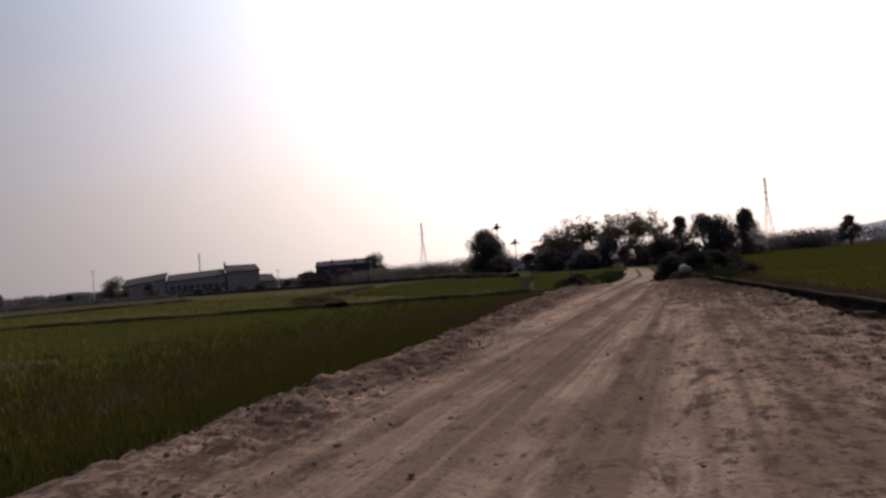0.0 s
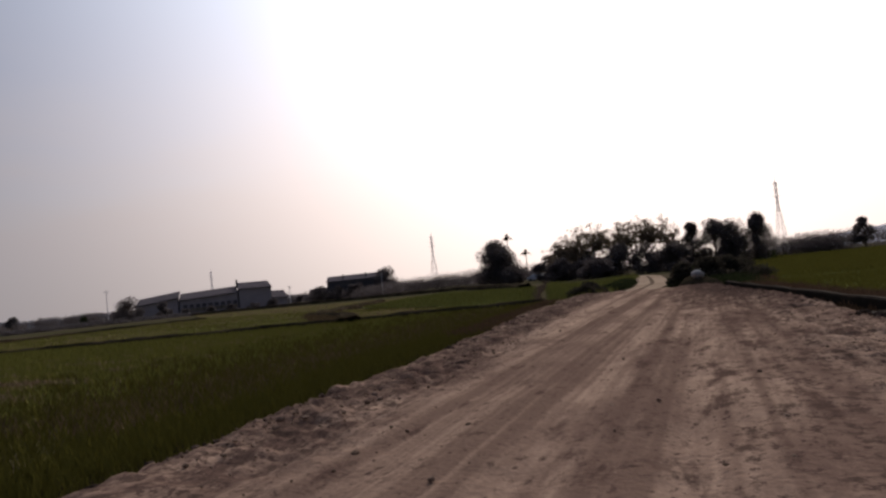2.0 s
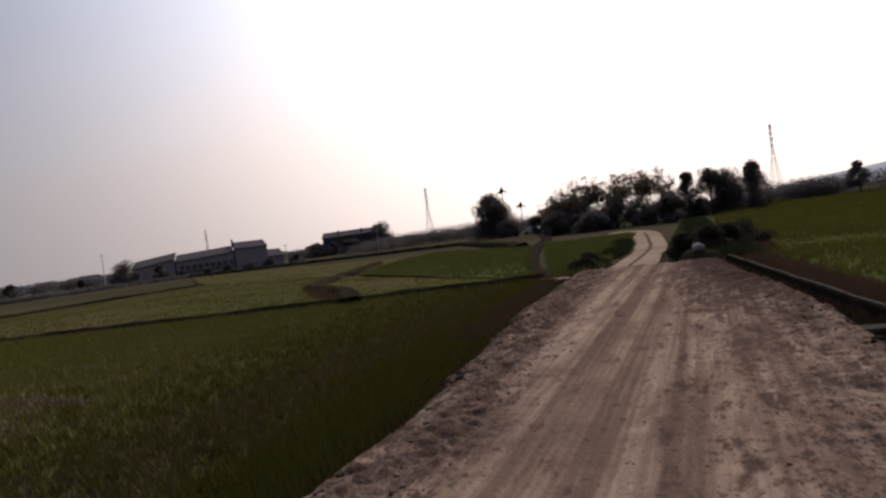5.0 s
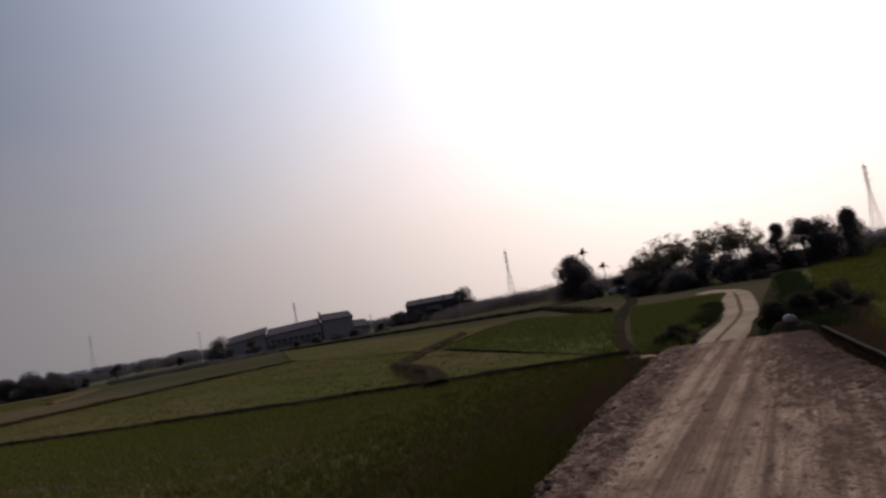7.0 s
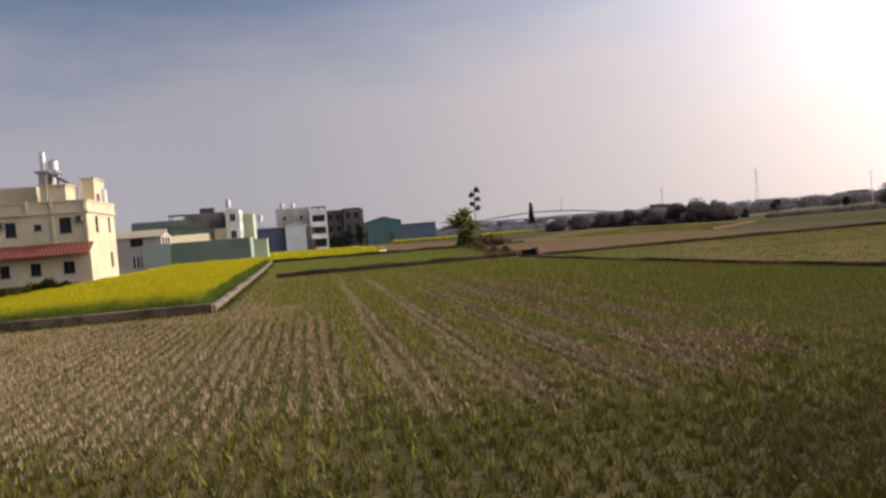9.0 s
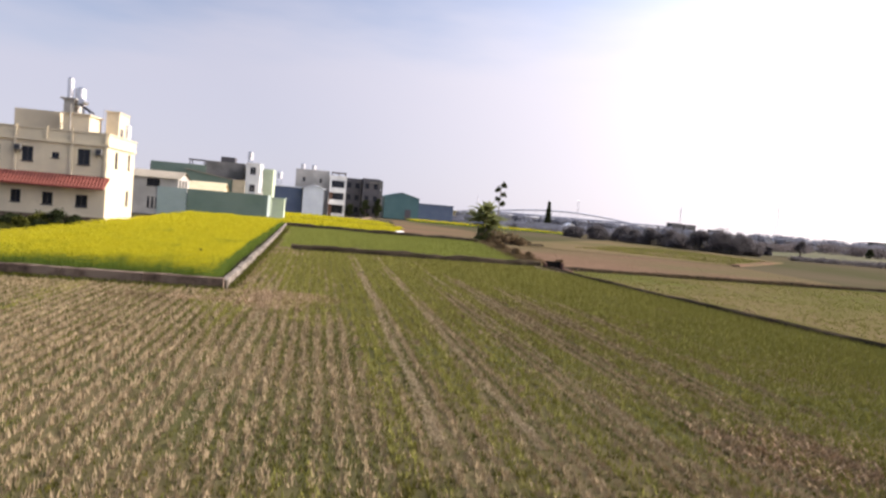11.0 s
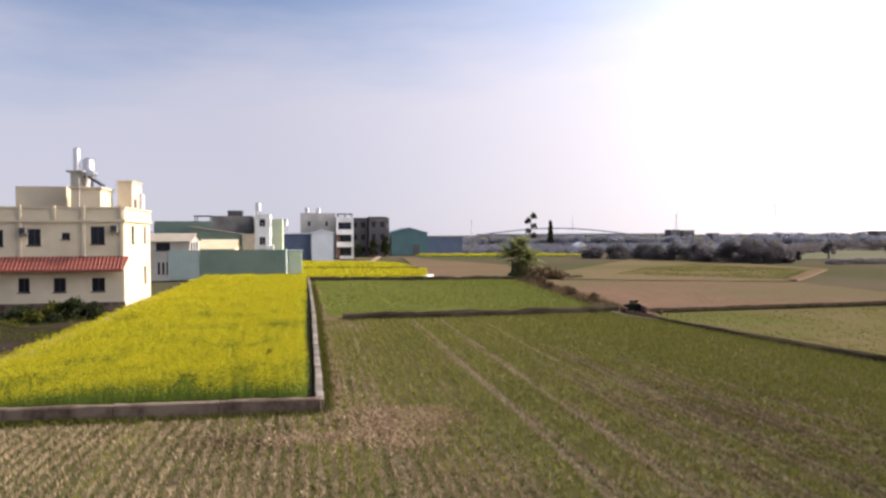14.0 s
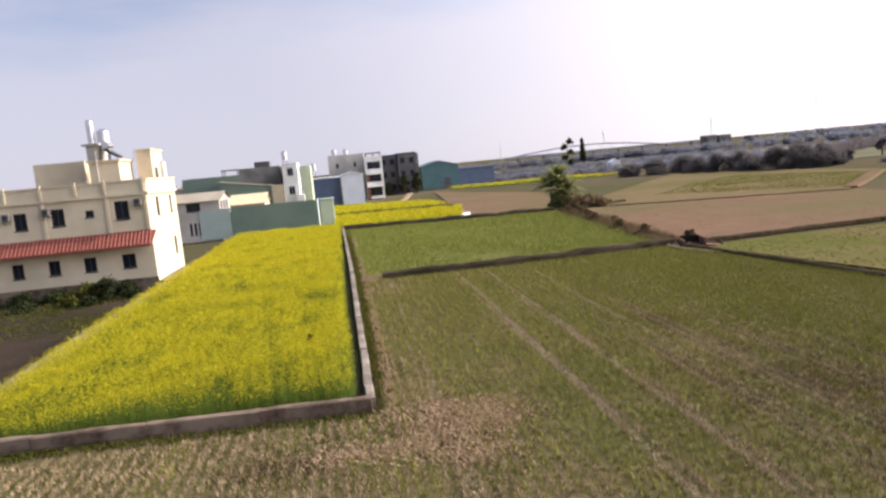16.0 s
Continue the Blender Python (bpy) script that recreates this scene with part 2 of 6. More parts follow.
M_DARK = surface("dark_tiles", (0.075, 0.072, 0.08), (0.11, 0.10, 0.10), 0.6, bump=0.1, rough=0.5)
M_TAN = surface("tan_render", (0.56, 0.46, 0.31), (0.46, 0.38, 0.26), 0.8, bump=0.1, fine=30)
M_PALEGREEN = surface("pale_green_render", (0.52, 0.58, 0.40), (0.44, 0.50, 0.34), 0.6, bump=0.1)
M_SLATE = surface("slate_paint", (0.07, 0.09, 0.14), (0.09, 0.11, 0.16), 0.7, rough=0.5, bump=0.1)
M_REDTILE = surface("red_roof_tile", (0.265, 0.078, 0.055), (0.22, 0.066, 0.047), 3.0, rough=0.75, bump=0.3, fine=30)
M_DULLROOF = surface("dull_tan_sheet_roof", (0.33, 0.28, 0.21), (0.26, 0.22, 0.165), 0.9, rough=0.7, bump=0.1)
M_GREENSHEET = surface("green_metal_sheet", (0.16, 0.222, 0.17), (0.142, 0.2, 0.152), 0.9, rough=0.5, bump=0.1, c3=(0.18, 0.236, 0.184), patch=0.3)
M_PALESHEET = surface("pale_green_sheet", (0.36, 0.43, 0.385), (0.32, 0.385, 0.34), 0.8, rough=0.5, bump=0.1)
M_BLUESHEET = surface("blue_grey_sheet", (0.10, 0.13, 0.20), (0.13, 0.16, 0.22), 0.7, rough=0.5, bump=0.1)
M_TEAL = surface("teal_metal_sheet", (0.095, 0.185, 0.185), (0.075, 0.155, 0.16), 0.4, rough=0.45, bump=0.1)
M_WHITESHEET = surface("white_metal_sheet", (0.80, 0.81, 0.82), (0.70, 0.71, 0.73), 0.6, rough=0.45, bump=0.1)
M_YELLOWSHEET = surface("cream_metal_roof", (0.66, 0.55, 0.34), (0.54, 0.44, 0.27), 0.8, rough=0.5, bump=0.1)
M_GREYROOF = surface("grey_factory_roof", (0.14, 0.122, 0.13), (0.11, 0.097, 0.103), 0.3, rough=0.9, bump=0.1, spec=0.0)
# wall colour lifted in place of the haze before the factory
M_FACTORY = surface("factory_wall_haze_lift", (0.4, 0.345, 0.355), (0.33, 0.287, 0.296), 0.3, bump=0.1)
M_STEEL = surface("stainless_steel", (0.72, 0.72, 0.73), (0.62, 0.62, 0.64), 3, rough=0.3, bump=0.0, metal=0.9)
# steel lightened so the backlit far pylons look paled by haze
M_PYLON = surface("galvanised_steel_haze_lift", (0.72, 0.7, 0.74), (0.64, 0.62, 0.66), 2, rough=0.6, bump=0.0)
M_BLACK = surface("dark_metal", (0.03, 0.03, 0.035), (0.05, 0.05, 0.055), 3, rough=0.5, bump=0.0)
M_GLASS = surface("dark_window_glass", (0.012, 0.014, 0.02), (0.02, 0.022, 0.03), 0.8, rough=0.08, bump=0.0)
M_SACK = surface("white_sack", (0.44, 0.43, 0.425), (0.3, 0.295, 0.29), 6, rough=0.7, bump=0.4)
M_BARK = surface("bark", (0.10, 0.075, 0.055), (0.06, 0.045, 0.035), 4, bump=0.6)
M_PALEBARK = surface("pale_bark", (0.30, 0.26, 0.20), (0.20, 0.17, 0.13), 4, bump=0.4)
M_CARWHITE = surface("white_car_paint", (0.75, 0.75, 0.76), (0.70, 0.70, 0.71), 1, rough=0.25, bump=0.0)
# near-black colour paints the shade inside the channel and the sluice pit
M_SHADEWALL = surface("shade_dark_concrete", (0.028, 0.024, 0.02), (0.018, 0.016, 0.014), 2.0, bump=0.4, fine=14, spec=0.0)
M_SLAB = surface("dark_weathered_slab", (0.11, 0.092, 0.075), (0.07, 0.058, 0.048), 3.0, bump=0.5, fine=18, spec=0.0)
M_CRUMB = surface("damp_dark_earth", (0.10, 0.07, 0.055), (0.055, 0.04, 0.032), 6, bump=0.7, isle=0.4, spec=0.0)
M_BROWNROOF = surface("rusty_brown_sheet", (0.085, 0.055, 0.042), (0.06, 0.042, 0.034), 1.2, bump=0.2)
# bridge colour is a haze-like blue-grey, painted rather than seen through air
M_FARSTEEL = surface("steel_haze_colour", (0.34, 0.355, 0.42), (0.3, 0.315, 0.375), 0.1, rough=0.7, bump=0.0)
# hill colour raised almost to sky brightness, painting the haze in
M_HILL = surface("hill_painted_haze", (0.58, 0.58, 0.65), (0.62, 0.62, 0.69), 0.004, bump=0.0)
L_STRAW = leafy("rice_straw", (0.38, 0.288, 0.177), (0.305, 0.222, 0.133), 0.06)
L_PALESTRAW = leafy("bleached_straw", (0.4, 0.315, 0.2), (0.32, 0.245, 0.15), 0.06)
L_GREENTUFT = leafy("rice_regrowth", (0.205, 0.195, 0.05), (0.23, 0.215, 0.058), 0.1)
L_GRASS = leafy("grass_blades", (0.06, 0.062, 0.013), (0.108, 0.108, 0.026), 0.18)
L_CROP = leafy("young_crop", (0.185, 0.188, 0.052), (0.25, 0.242, 0.076), 0.08)
L_YOUNG = leafy("young_green_rice", (0.205, 0.222, 0.055), (0.228, 0.243, 0.062), 0.12)
# bush colour pushed to pale grey-purple as painted-in haze
L_FARTREE = leafy("bush_leaves_haze_tint", (0.125, 0.112, 0.113), (0.145, 0.13, 0.13), 0.5)
# leaf colour shifted to pale blue-grey to paint in distance haze
L_FARHAZE = leafy("far_leaves_haze_colour", (0.2, 0.207, 0.24), (0.215, 0.222, 0.257), 0.5)
L_RUDDY = leafy("ruddy_straw", (0.46, 0.33, 0.21), (0.28, 0.18, 0.11), 0.06)
L_ROWWEED = leafy("row_weeds", (0.114, 0.112, 0.028), (0.136, 0.13, 0.034), 0.08)
L_BUSH = leafy("dark_bush_leaves", (0.056, 0.048, 0.037), (0.074, 0.064, 0.049), 0.38)
# greyed and lightened leaf colour imitates haze over the distant trees
L_HAZETREE = leafy("haze_tinted_leaves", (0.125, 0.106, 0.103), (0.152, 0.13, 0.127), 0.5)
L_SOUTH = leafy("olive_field_grass", (0.13, 0.12, 0.026), (0.148, 0.134, 0.031), 0.22)
L_ROADGRASS = leafy("dark_olive_grass", (0.1, 0.09, 0.02), (0.125, 0.112, 0.027), 0.16)
L_PALEDRY = leafy("pale_dry_stubble", (0.31, 0.215, 0.14), (0.21, 0.145, 0.09), 0.15)
L_BROWN = leafy("dead_brown_weeds", (0.075, 0.05, 0.034), (0.04, 0.03, 0.02), 0.2)
L_RUSSET = leafy("russet_dead_weeds", (0.14, 0.085, 0.055), (0.085, 0.055, 0.036), 0.25)
L_DRY = leafy("dry_grass", (0.22, 0.15, 0.085), (0.11, 0.08, 0.045), 0.15)
L_RAPE = leafy("rape_leaves", (0.09, 0.145, 0.025), (0.16, 0.21, 0.045), 0.4)
L_BLOOM = leafy("rape_blossom", (0.47, 0.405, 0.02), (0.54, 0.475, 0.038), 0.4)
L_TREE = leafy("tree_leaves", (0.028, 0.036, 0.016), (0.05, 0.06, 0.026), 0.25)
# lightened as well, so the thin-leaved trees carry painted haze
L_LIGHTTREE = leafy("thin_leaves_haze_lift", (0.17, 0.137, 0.105), (0.22, 0.178, 0.14), 0.5)
L_PALM = leafy("palm_leaves", (0.15, 0.168, 0.062), (0.24, 0.25, 0.11), 0.45)


# ---- small builders ----
def part(name, bm, material, parent=None, label="", smooth=False):
    me = bpy.data.meshes.new(name)
    bm.to_mesh(me)
    bm.free()
    me.materials.append(material)
    if smooth:
        me.shade_smooth()
    ob = new(name, me)
    if parent:
        ob.parent = parent
    if label:
        ob["label"] = label
    return ob


def empty(name, x=0, y=0, z=0, label="", category="", group="", kind=""):
    ob = new(name)
    ob.location = (x, y, z)
    return tagged(ob, label, category, group, kind)


def sheet(name, verts, faces, material, parent=None):
    me = bpy.data.meshes.new(name)
    me.from_pydata(verts, [], faces)
    me.materials.append(material)
    ob = new(name, me)
    if parent:
        ob.parent = parent
    return ob


def fill(bm, x0, y0, z0, x1, y1, z1):
    v = [bm.verts.new(p) for p in ((x0, y0, z0), (x1, y0, z0), (x1, y1, z0), (x0, y1, z0), (x0, y0, z1), (x1, y0, z1), (x1, y1, z1), (x0, y1, z1))]
    for f in ((3, 2, 1, 0), (4, 5, 6, 7), (0, 1, 5, 4), (1, 2, 6, 5), (2, 3, 7, 6), (3, 0, 4, 7)):
        bm.faces.new([v[i] for i in f])


def block(name, x0, y0, z0, x1, y1, z1, material, parent=None, label="", bevel=0.0):
    bm = bmesh.new()
    fill(bm, x0, y0, z0, x1, y1, z1)
    if bevel:
        bmesh.ops.bevel(bm, geom=list(bm.edges), offset=bevel, segments=2, affect="EDGES")
    return part(name, bm, material, parent, label)


def drum(bm, x, y, z, r0, r1, h, n=12, tilt=None):
    """A tapered, closed tube."""
    m = Matrix.Translation((x, y, z)) @ (tilt or Matrix.Identity(4)) @ Matrix.Translation((0, 0, h / 2))
    bmesh.ops.create_cone(bm, cap_ends=True, segments=n, radius1=r0, radius2=r1, depth=h, matrix=m)


def rod(bm, a, b, r, n=5, r2=None):
    a, b = Vector(a), Vector(b)
    d = b - a
    m = Matrix.Translation((a + b) / 2) @ d.to_track_quat("Z", "Y").to_matrix().to_4x4()
    bmesh.ops.create_cone(bm, cap_ends=True, segments=n, radius1=r, radius2=r if r2 is None else r2, depth=d.length, matrix=m)


def wall_with_holes(bm, along, fixed, u0, u1, z0, z1, thick, holes):
    """An upright wall along x or y from u0 to u1, its outer face at `fixed`, `thick` deep, with (u0, z0, u1, z1) holes."""
    us = sorted({u0, u1, *[h[0] for h in holes], *[h[2] for h in holes]})
    zs = sorted({z0, z1, *[h[1] for h in holes], *[h[3] for h in holes]})
    solid = {}
    for i in range(len(us) - 1):
        for j in range(len(zs) - 1):
            mu, mz = (us[i] + us[i + 1]) / 2, (zs[j] + zs[j + 1]) / 2
            solid[i, j] = not any(h[0] < mu < h[2] and h[1] < mz < h[3] for h in holes)
    made = {}

    def at(i, j, k):
        if (i, j, k) not in made:
            w = fixed + thick * k
            made[i, j, k] = bm.verts.new((us[i], w, zs[j]) if along == "x" else (w, us[i], zs[j]))
        return made[i, j, k]

    for (i, j), on in solid.items():
        if not on:
            continue
        bm.faces.new([at(i, j, 0), at(i + 1, j, 0), at(i + 1, j + 1, 0), at(i, j + 1, 0)])
        bm.faces.new([at(i, j + 1, 1), at(i + 1, j + 1, 1), at(i + 1, j, 1), at(i, j, 1)])
        for di, dj, a, b in ((0, -1, (i, j), (i + 1, j)), (1, 0, (i + 1, j), (i + 1, j + 1)), (0, 1, (i + 1, j + 1), (i, j + 1)), (-1, 0, (i, j + 1), (i, j))):
            if not solid.get((i + di, j + dj), False):
                bm.faces.new([at(*a, 0), at(*a, 1), at(*b, 1), at(*b, 0)])
    bmesh.ops.recalc_face_normals(bm, faces=list(bm.faces))


def window(parent, along, fixed, hole, thick, frame_material, bars=1):
    """A window set into a hole: frame, panes and a sill."""
    u0, z0, u1, z1 = hole
    s = 1 if thick > 0 else -1
    w = 0.05
    f = fixed + s * 0.08
    bm = bmesh.new()

    def put(b, a, c, d, e, lo, hi):
        lo, hi = min(lo, hi), max(lo, hi)
        fill(b, a, lo, c, d, hi, e) if along == "x" else fill(b, lo, a, c, hi, d, e)

    put(bm, u0, z0, u1, z0 + w, f, f + s * 0.06)
    put(bm, u0, z1 - w, u1, z1, f, f + s * 0.06)
    put(bm, u0, z0 + w, u0 + w, z1 - w, f, f + s * 0.06)
    put(bm, u1 - w, z0 + w, u1, z1 - w, f, f + s * 0.06)
    for i in range(bars):
        m = u0 + (u1 - u0) * (i + 1) / (bars + 1)
        put(bm, m - 0.02, z0 + w, m + 0.02, z1 - w, f + s * 0.01, f + s * 0.05)
    win = part("window", bm, frame_material, parent)
    bm = bmesh.new()
    put(bm, u0 + w, z0 + w, u1 - w, z1 - w, f + s * 0.02, f + s * 0.035)
    part("pane", bm, M_GLASS, win, "dark window glass")
    bm = bmesh.new()
    put(bm, u0 - 0.05, z0 - 0.06, u1 + 0.05, z0 - 0.002, fixed - s * 0.05, fixed - s * 0.002)
    part("sill", bm, frame_material, win)
    return win


def shell(parent, x0, y0, x1, y1, z0, z1, material, front=(), side=(), thick=0.2, name="wall", frames=None, bars=1):
    """Four walls; holes in the front (the low-y face) and in the side (the high-x face)."""
    frames = frames or M_STEEL
    bm = bmesh.new()
    wall_with_holes(bm, "x", y0, x0, x1, z0, z1, thick, list(front))
    part(name, bm, material, parent)
    bm = bmesh.new()
    wall_with_holes(bm, "y", x1, y0 + thick, y1, z0, z1, -thick, list(side))
    part(name, bm, material, parent)
    block(name, x0, y0 + thick, z0, x0 + thick, y1, z1, material, parent)
    block(name, x0 + thick, y1 - thick, z0, x1 - thick, y1, z1, material, parent)
    for h in front:
        window(parent, "x", y0, h, thick, frames, bars)
    for h in side:
        window(parent, "y", x1, h, -thick, frames, bars)


def water_tank(x, y, z, r, h, legs=0.5, label="stainless steel water tank on a stand"):
    t = empty("water_tank", x, y, z, label, "water tank")
    bm = bmesh.new()
    drum(bm, 0, 0, legs, r, r, h, 20)
    drum(bm, 0, 0, legs + h, r, r * 0.35, r * 0.35, 20)
    for k in (0.25, 0.5, 0.75):
        drum(bm, 0, 0, legs + h * k - 0.02, r * 1.03, r * 1.03, 0.04, 20)
    part("tank_body", bm, M_STEEL, t, "shiny ribbed steel tank")
    for k in range(4):
        a = math.pi / 4 + k * math.pi / 2
        bm = bmesh.new()
        rod(bm, (math.cos(a) * r * 0.8, math.sin(a) * r * 0.8, 0), (math.cos(a) * r * 0.8, math.sin(a) * r * 0.8, legs), 0.03)
        part("stand_leg", bm, M_BLACK, t)
    return t


def blades(name, xyz, height, width, lean, per, material, seed, parent=None, tilt=0.0):
    """Tufts of grass in one mesh: `per` tapered blades at each place; height and width are one value for each tuft."""
    rng = np.random.default_rng(seed)
    n = len(xyz) * per
    base = np.repeat(xyz, per, 0) + np.c_[rng.normal(0, 1, (n, 2)) * np.repeat(width, per)[:, None] * 1.6, np.zeros(n)]
    h = np.repeat(height, per) * rng.uniform(0.55, 1.15, n)
    a, b = rng.uniform(0, 2 * np.pi, n), rng.uniform(0, 2 * np.pi, n)
    w = np.repeat(width, per) * rng.uniform(0.5, 1.0, n) * 0.5
    side = np.c_[np.cos(a), np.sin(a), np.zeros(n)] * w[:, None]
    tip = base + np.c_[np.cos(b) * h * lean * rng.uniform(0.2, 1, n), np.sin(b) * h * lean * rng.uniform(0.2, 1, n), h]
    v = np.empty((n, 3, 3), np.float32)
    v[:, 0], v[:, 1], v[:, 2] = base - side, base + side, tip
    return triangles(name, v, material, parent)


def triangles(name, v, material, parent=None):
    n = len(v)
    me = bpy.data.meshes.new(name)
    me.vertices.add(n * 3)
    me.vertices.foreach_set("co", v.reshape(-1).astype(np.float32))
    me.loops.add(n * 3)
    me.loops.foreach_set("vertex_index", np.arange(n * 3, dtype=np.int32))
    me.polygons.add(n)
    me.polygons.foreach_set("loop_start", np.arange(0, n * 3, 3, dtype=np.int32))
    me.polygons.foreach_set("loop_total", np.full(n, 3, np.int32))
    me.update(calc_edges=True)
    me.materials.append(material)
    ob = new(name, me)
    if parent:
        ob.parent = parent
    return ob


def leaf_cloud(rng, centres, radii, count, size):
    """Leaves spread through soft balls, denser towards their outside; pairs of triangles."""
    k = rng.integers(0, len(centres), count)
    d = rng.normal(0, 1, (count, 3))
    d /= np.linalg.norm(d, axis=1)[:, None]
    p = np.asarray(centres)[k] + d * np.asarray(radii)[k] * (rng.uniform(0.1, 1, count) ** 0.5)[:, None]
    u = rng.normal(0, 1, (count, 3))
    u /= np.linalg.norm(u, axis=1)[:, None]
    w = np.cross(u, rng.normal(0, 1, (count, 3)))
    w /= np.linalg.norm(w, axis=1)[:, None] + 1e-6
    s = size * rng.uniform(0.5, 1.2, count)[:, None]
    v = np.empty((count, 3, 3), np.float32)
    v[:, 0], v[:, 1], v[:, 2] = p - w * s * 0.4, p + w * s * 0.4, p + u * s
    return v


def tree(x, y, z, h, spread, label, seed, leaves=2200, size=0.5, material=None, clumps=14, trunk=0.45, squash=0.8, bare=0.3, bark=None, category="tree", name="tree", group=""):
    """Tapered trunk, limbs to each clump of the crown, and a crown of many small leaves."""
    rng = np.random.default_rng(seed)
    t = empty(name, x, y, z, label, category, group)
    bm = bmesh.new()
    top = Vector((rng.uniform(-.3, .3), rng.uniform(-.3, .3), h * 0.62))
    rod(bm, (0, 0, -0.2), top, trunk * 0.5, 8, trunk * 0.18)
    cen, rad = [], []
    for i in range(clumps):
        a, f = rng.uniform(0, 2 * math.pi), math.sqrt(rng.uniform(0.02, 1))
        zz = rng.uniform(bare + 0.12, 0.9)
        k = math.sin(min(1, (zz - bare) / (1 - bare) * 0.9 + 0.18) * math.pi) ** 0.6
        c = np.array((math.cos(a) * f * spread * 0.36 * k, math.sin(a) * f * spread * 0.36 * k, h * zz))
        r = spread * rng.uniform(0.12, 0.22)
        cen.append(c)
        rad.append((r, r, r * squash))
        rod(bm, top * min(0.95, max(0.3, c[2] / h * 0.9)), Vector(c), trunk * 0.13, 5, trunk * 0.03)
    part("trunk", bm, bark or M_BARK, t)
    triangles("crown", leaf_cloud(rng, cen, rad, leaves, size), material or L_TREE, t)
    return t


def lacy_tree(x, y, z, h, spread, seed):
    """Forked trunk, spreading limbs and twigs, with small leaf puffs along the twigs of a wide rounded crown."""
    rng = np.random.default_rng(seed)
    t = empty("tree", x, y, z, "tall thin-leaved tree, sky showing through its crown", "tree", "thin-leaved trees")
    bm = bmesh.new()
    fork = Vector((rng.uniform(-.3, .3), rng.uniform(-.3, .3), h * 0.24))
    rod(bm, (0, 0, -0.2), fork, 0.16, 8, 0.11)
    cen, rad = [], []
    for i in range(9):
        a = 2 * math.pi * (i + rng.uniform(-.3, .3)) / 9
        reach = spread * rng.uniform(0.12, 0.3)
        knee = fork + Vector((math.cos(a) * reach * 0.7, math.sin(a) * reach * 0.7, h * rng.uniform(0.1, 0.34)))
        rod(bm, fork, knee, 0.065, 6, 0.04)
        for j in range(8):
            b = a + rng.uniform(-0.9, 0.9)
            f = math.sqrt(rng.uniform(0.03, 1.0))
            r = spread * 0.5 * f
            top = h * (0.4 + 0.57 * math.sqrt(max(0.0, 1 - f * f * 0.92)) * rng.uniform(0.3, 1.0) ** 0.6)
            tip = Vector((math.cos(b) * r, math.sin(b) * r, top))
            rod(bm, knee, tip, 0.028, 4, 0.01)
            for k in range(3):
                q = knee.lerp(tip, rng.uniform(0.45, 0.95)) + Vector(rng.normal(0, 0.4, 3))
                w = rng.uniform(0.3, 0.6)
                cen.append(np.array(q))
                rad.append((w, w, w * 0.75))
            w = rng.uniform(0.35, 0.7)
            cen.append(np.array(tip))
            rad.append((w, w, w * 0.7))
    part("trunk", bm, M_BARK, t)
    triangles("crown", leaf_cloud(rng, cen, rad, 6200, 0.2), L_LIGHTTREE, t)
    return t


def palm_crown(rng, n, length, droop, width, z, cuts=9):
    """Feathered or strap leaves as folded strips that rise and bend over."""
    out = []
    for i in range(n):
        a = rng.uniform(0, 2 * math.pi)
        up = rng.uniform(0.25, 1.25)
        L = length * rng.uniform(0.7, 1.1)
        last = None
        for k in range(cuts + 1):
            f = k / cuts
            r = L * f * math.cos(up) + L * 0.25 * f * f
            zz = z + L * f * math.sin(up) - droop * L * f ** 2.2
            w = width * math.sin(math.pi * min(0.97, f * 0.85 + 0.12)) * rng.uniform(0.75, 1.1)
            c, s = math.cos(a), math.sin(a)
            cur = [(c * r - s * w, s * r + c * w, zz - w * 0.35), (c * r, s * r, zz), (c * r + s * w, s * r - c * w, zz - w * 0.35)]
            if last:
                for q in (0, 1):
                    out.append((last[q], last[q + 1], cur[q + 1]))
                    out.append((last[q], cur[q + 1], cur[q]))
            last = cur
    return np.array(out, np.float32)


# ---- ground, fields, bunds ----
def wobble(x, y, s, seed=0):
    """Smooth noise in about -1..1 for arrays of places, features about s metres wide."""
    r = np.random.default_rng(seed)
    out = np.zeros(np.broadcast(x, y).shape)
    for k in range(9):
        a, f, p = r.uniform(0, 2 * np.pi), r.uniform(0.5, 1.8) * 2 * np.pi / s, r.uniform(0, 6.28)
        out += np.sin((np.cos(a) * x + np.sin(a) * y) * f * 0.6 + p)
    return out / 4


def grid(name, fx, nu, nv, material, label, category, kind="structure"):
    """A sheet of nu x nv cells; fx gives the places for arrays u, v in 0..1."""
    u, v = np.meshgrid(np.linspace(0, 1, nu + 1), np.linspace(0, 1, nv + 1), indexing="ij")
    p = np.stack(fx(u, v), -1).reshape(-1, 3)
    i = np.arange((nu + 1) * (nv + 1)).reshape(nu + 1, nv + 1)
    f = np.stack((i[:-1, :-1], i[1:, :-1], i[1:, 1:], i[:-1, 1:]), -1).reshape(-1, 4)
    ob = sheet(name, p.tolist(), f.tolist(), material)
    ob.data.shade_smooth()
    return tagged(ob, label, category, kind=kind)


def field(name, corners, material, label, z=0.0, rough=0.02, cell=1.5, category="field"):
    a, b, c, d = [np.array(p, float) for p in corners]
    nu = int(min(60, max(2, np.linalg.norm(b - a) / cell)))
    nv = int(min(60, max(2, np.linalg.norm(d - a) / cell)))

    def at(u, v):
        p = [a[k] * (1 - u) * (1 - v) + b[k] * u * (1 - v) + c[k] * u * v + d[k] * (1 - u) * v for k in (0, 1)]
        return p[0], p[1], z + rough * wobble(p[0], p[1], 3.0, 3)
    return grid(name, at, nu, nv, material, label, category)


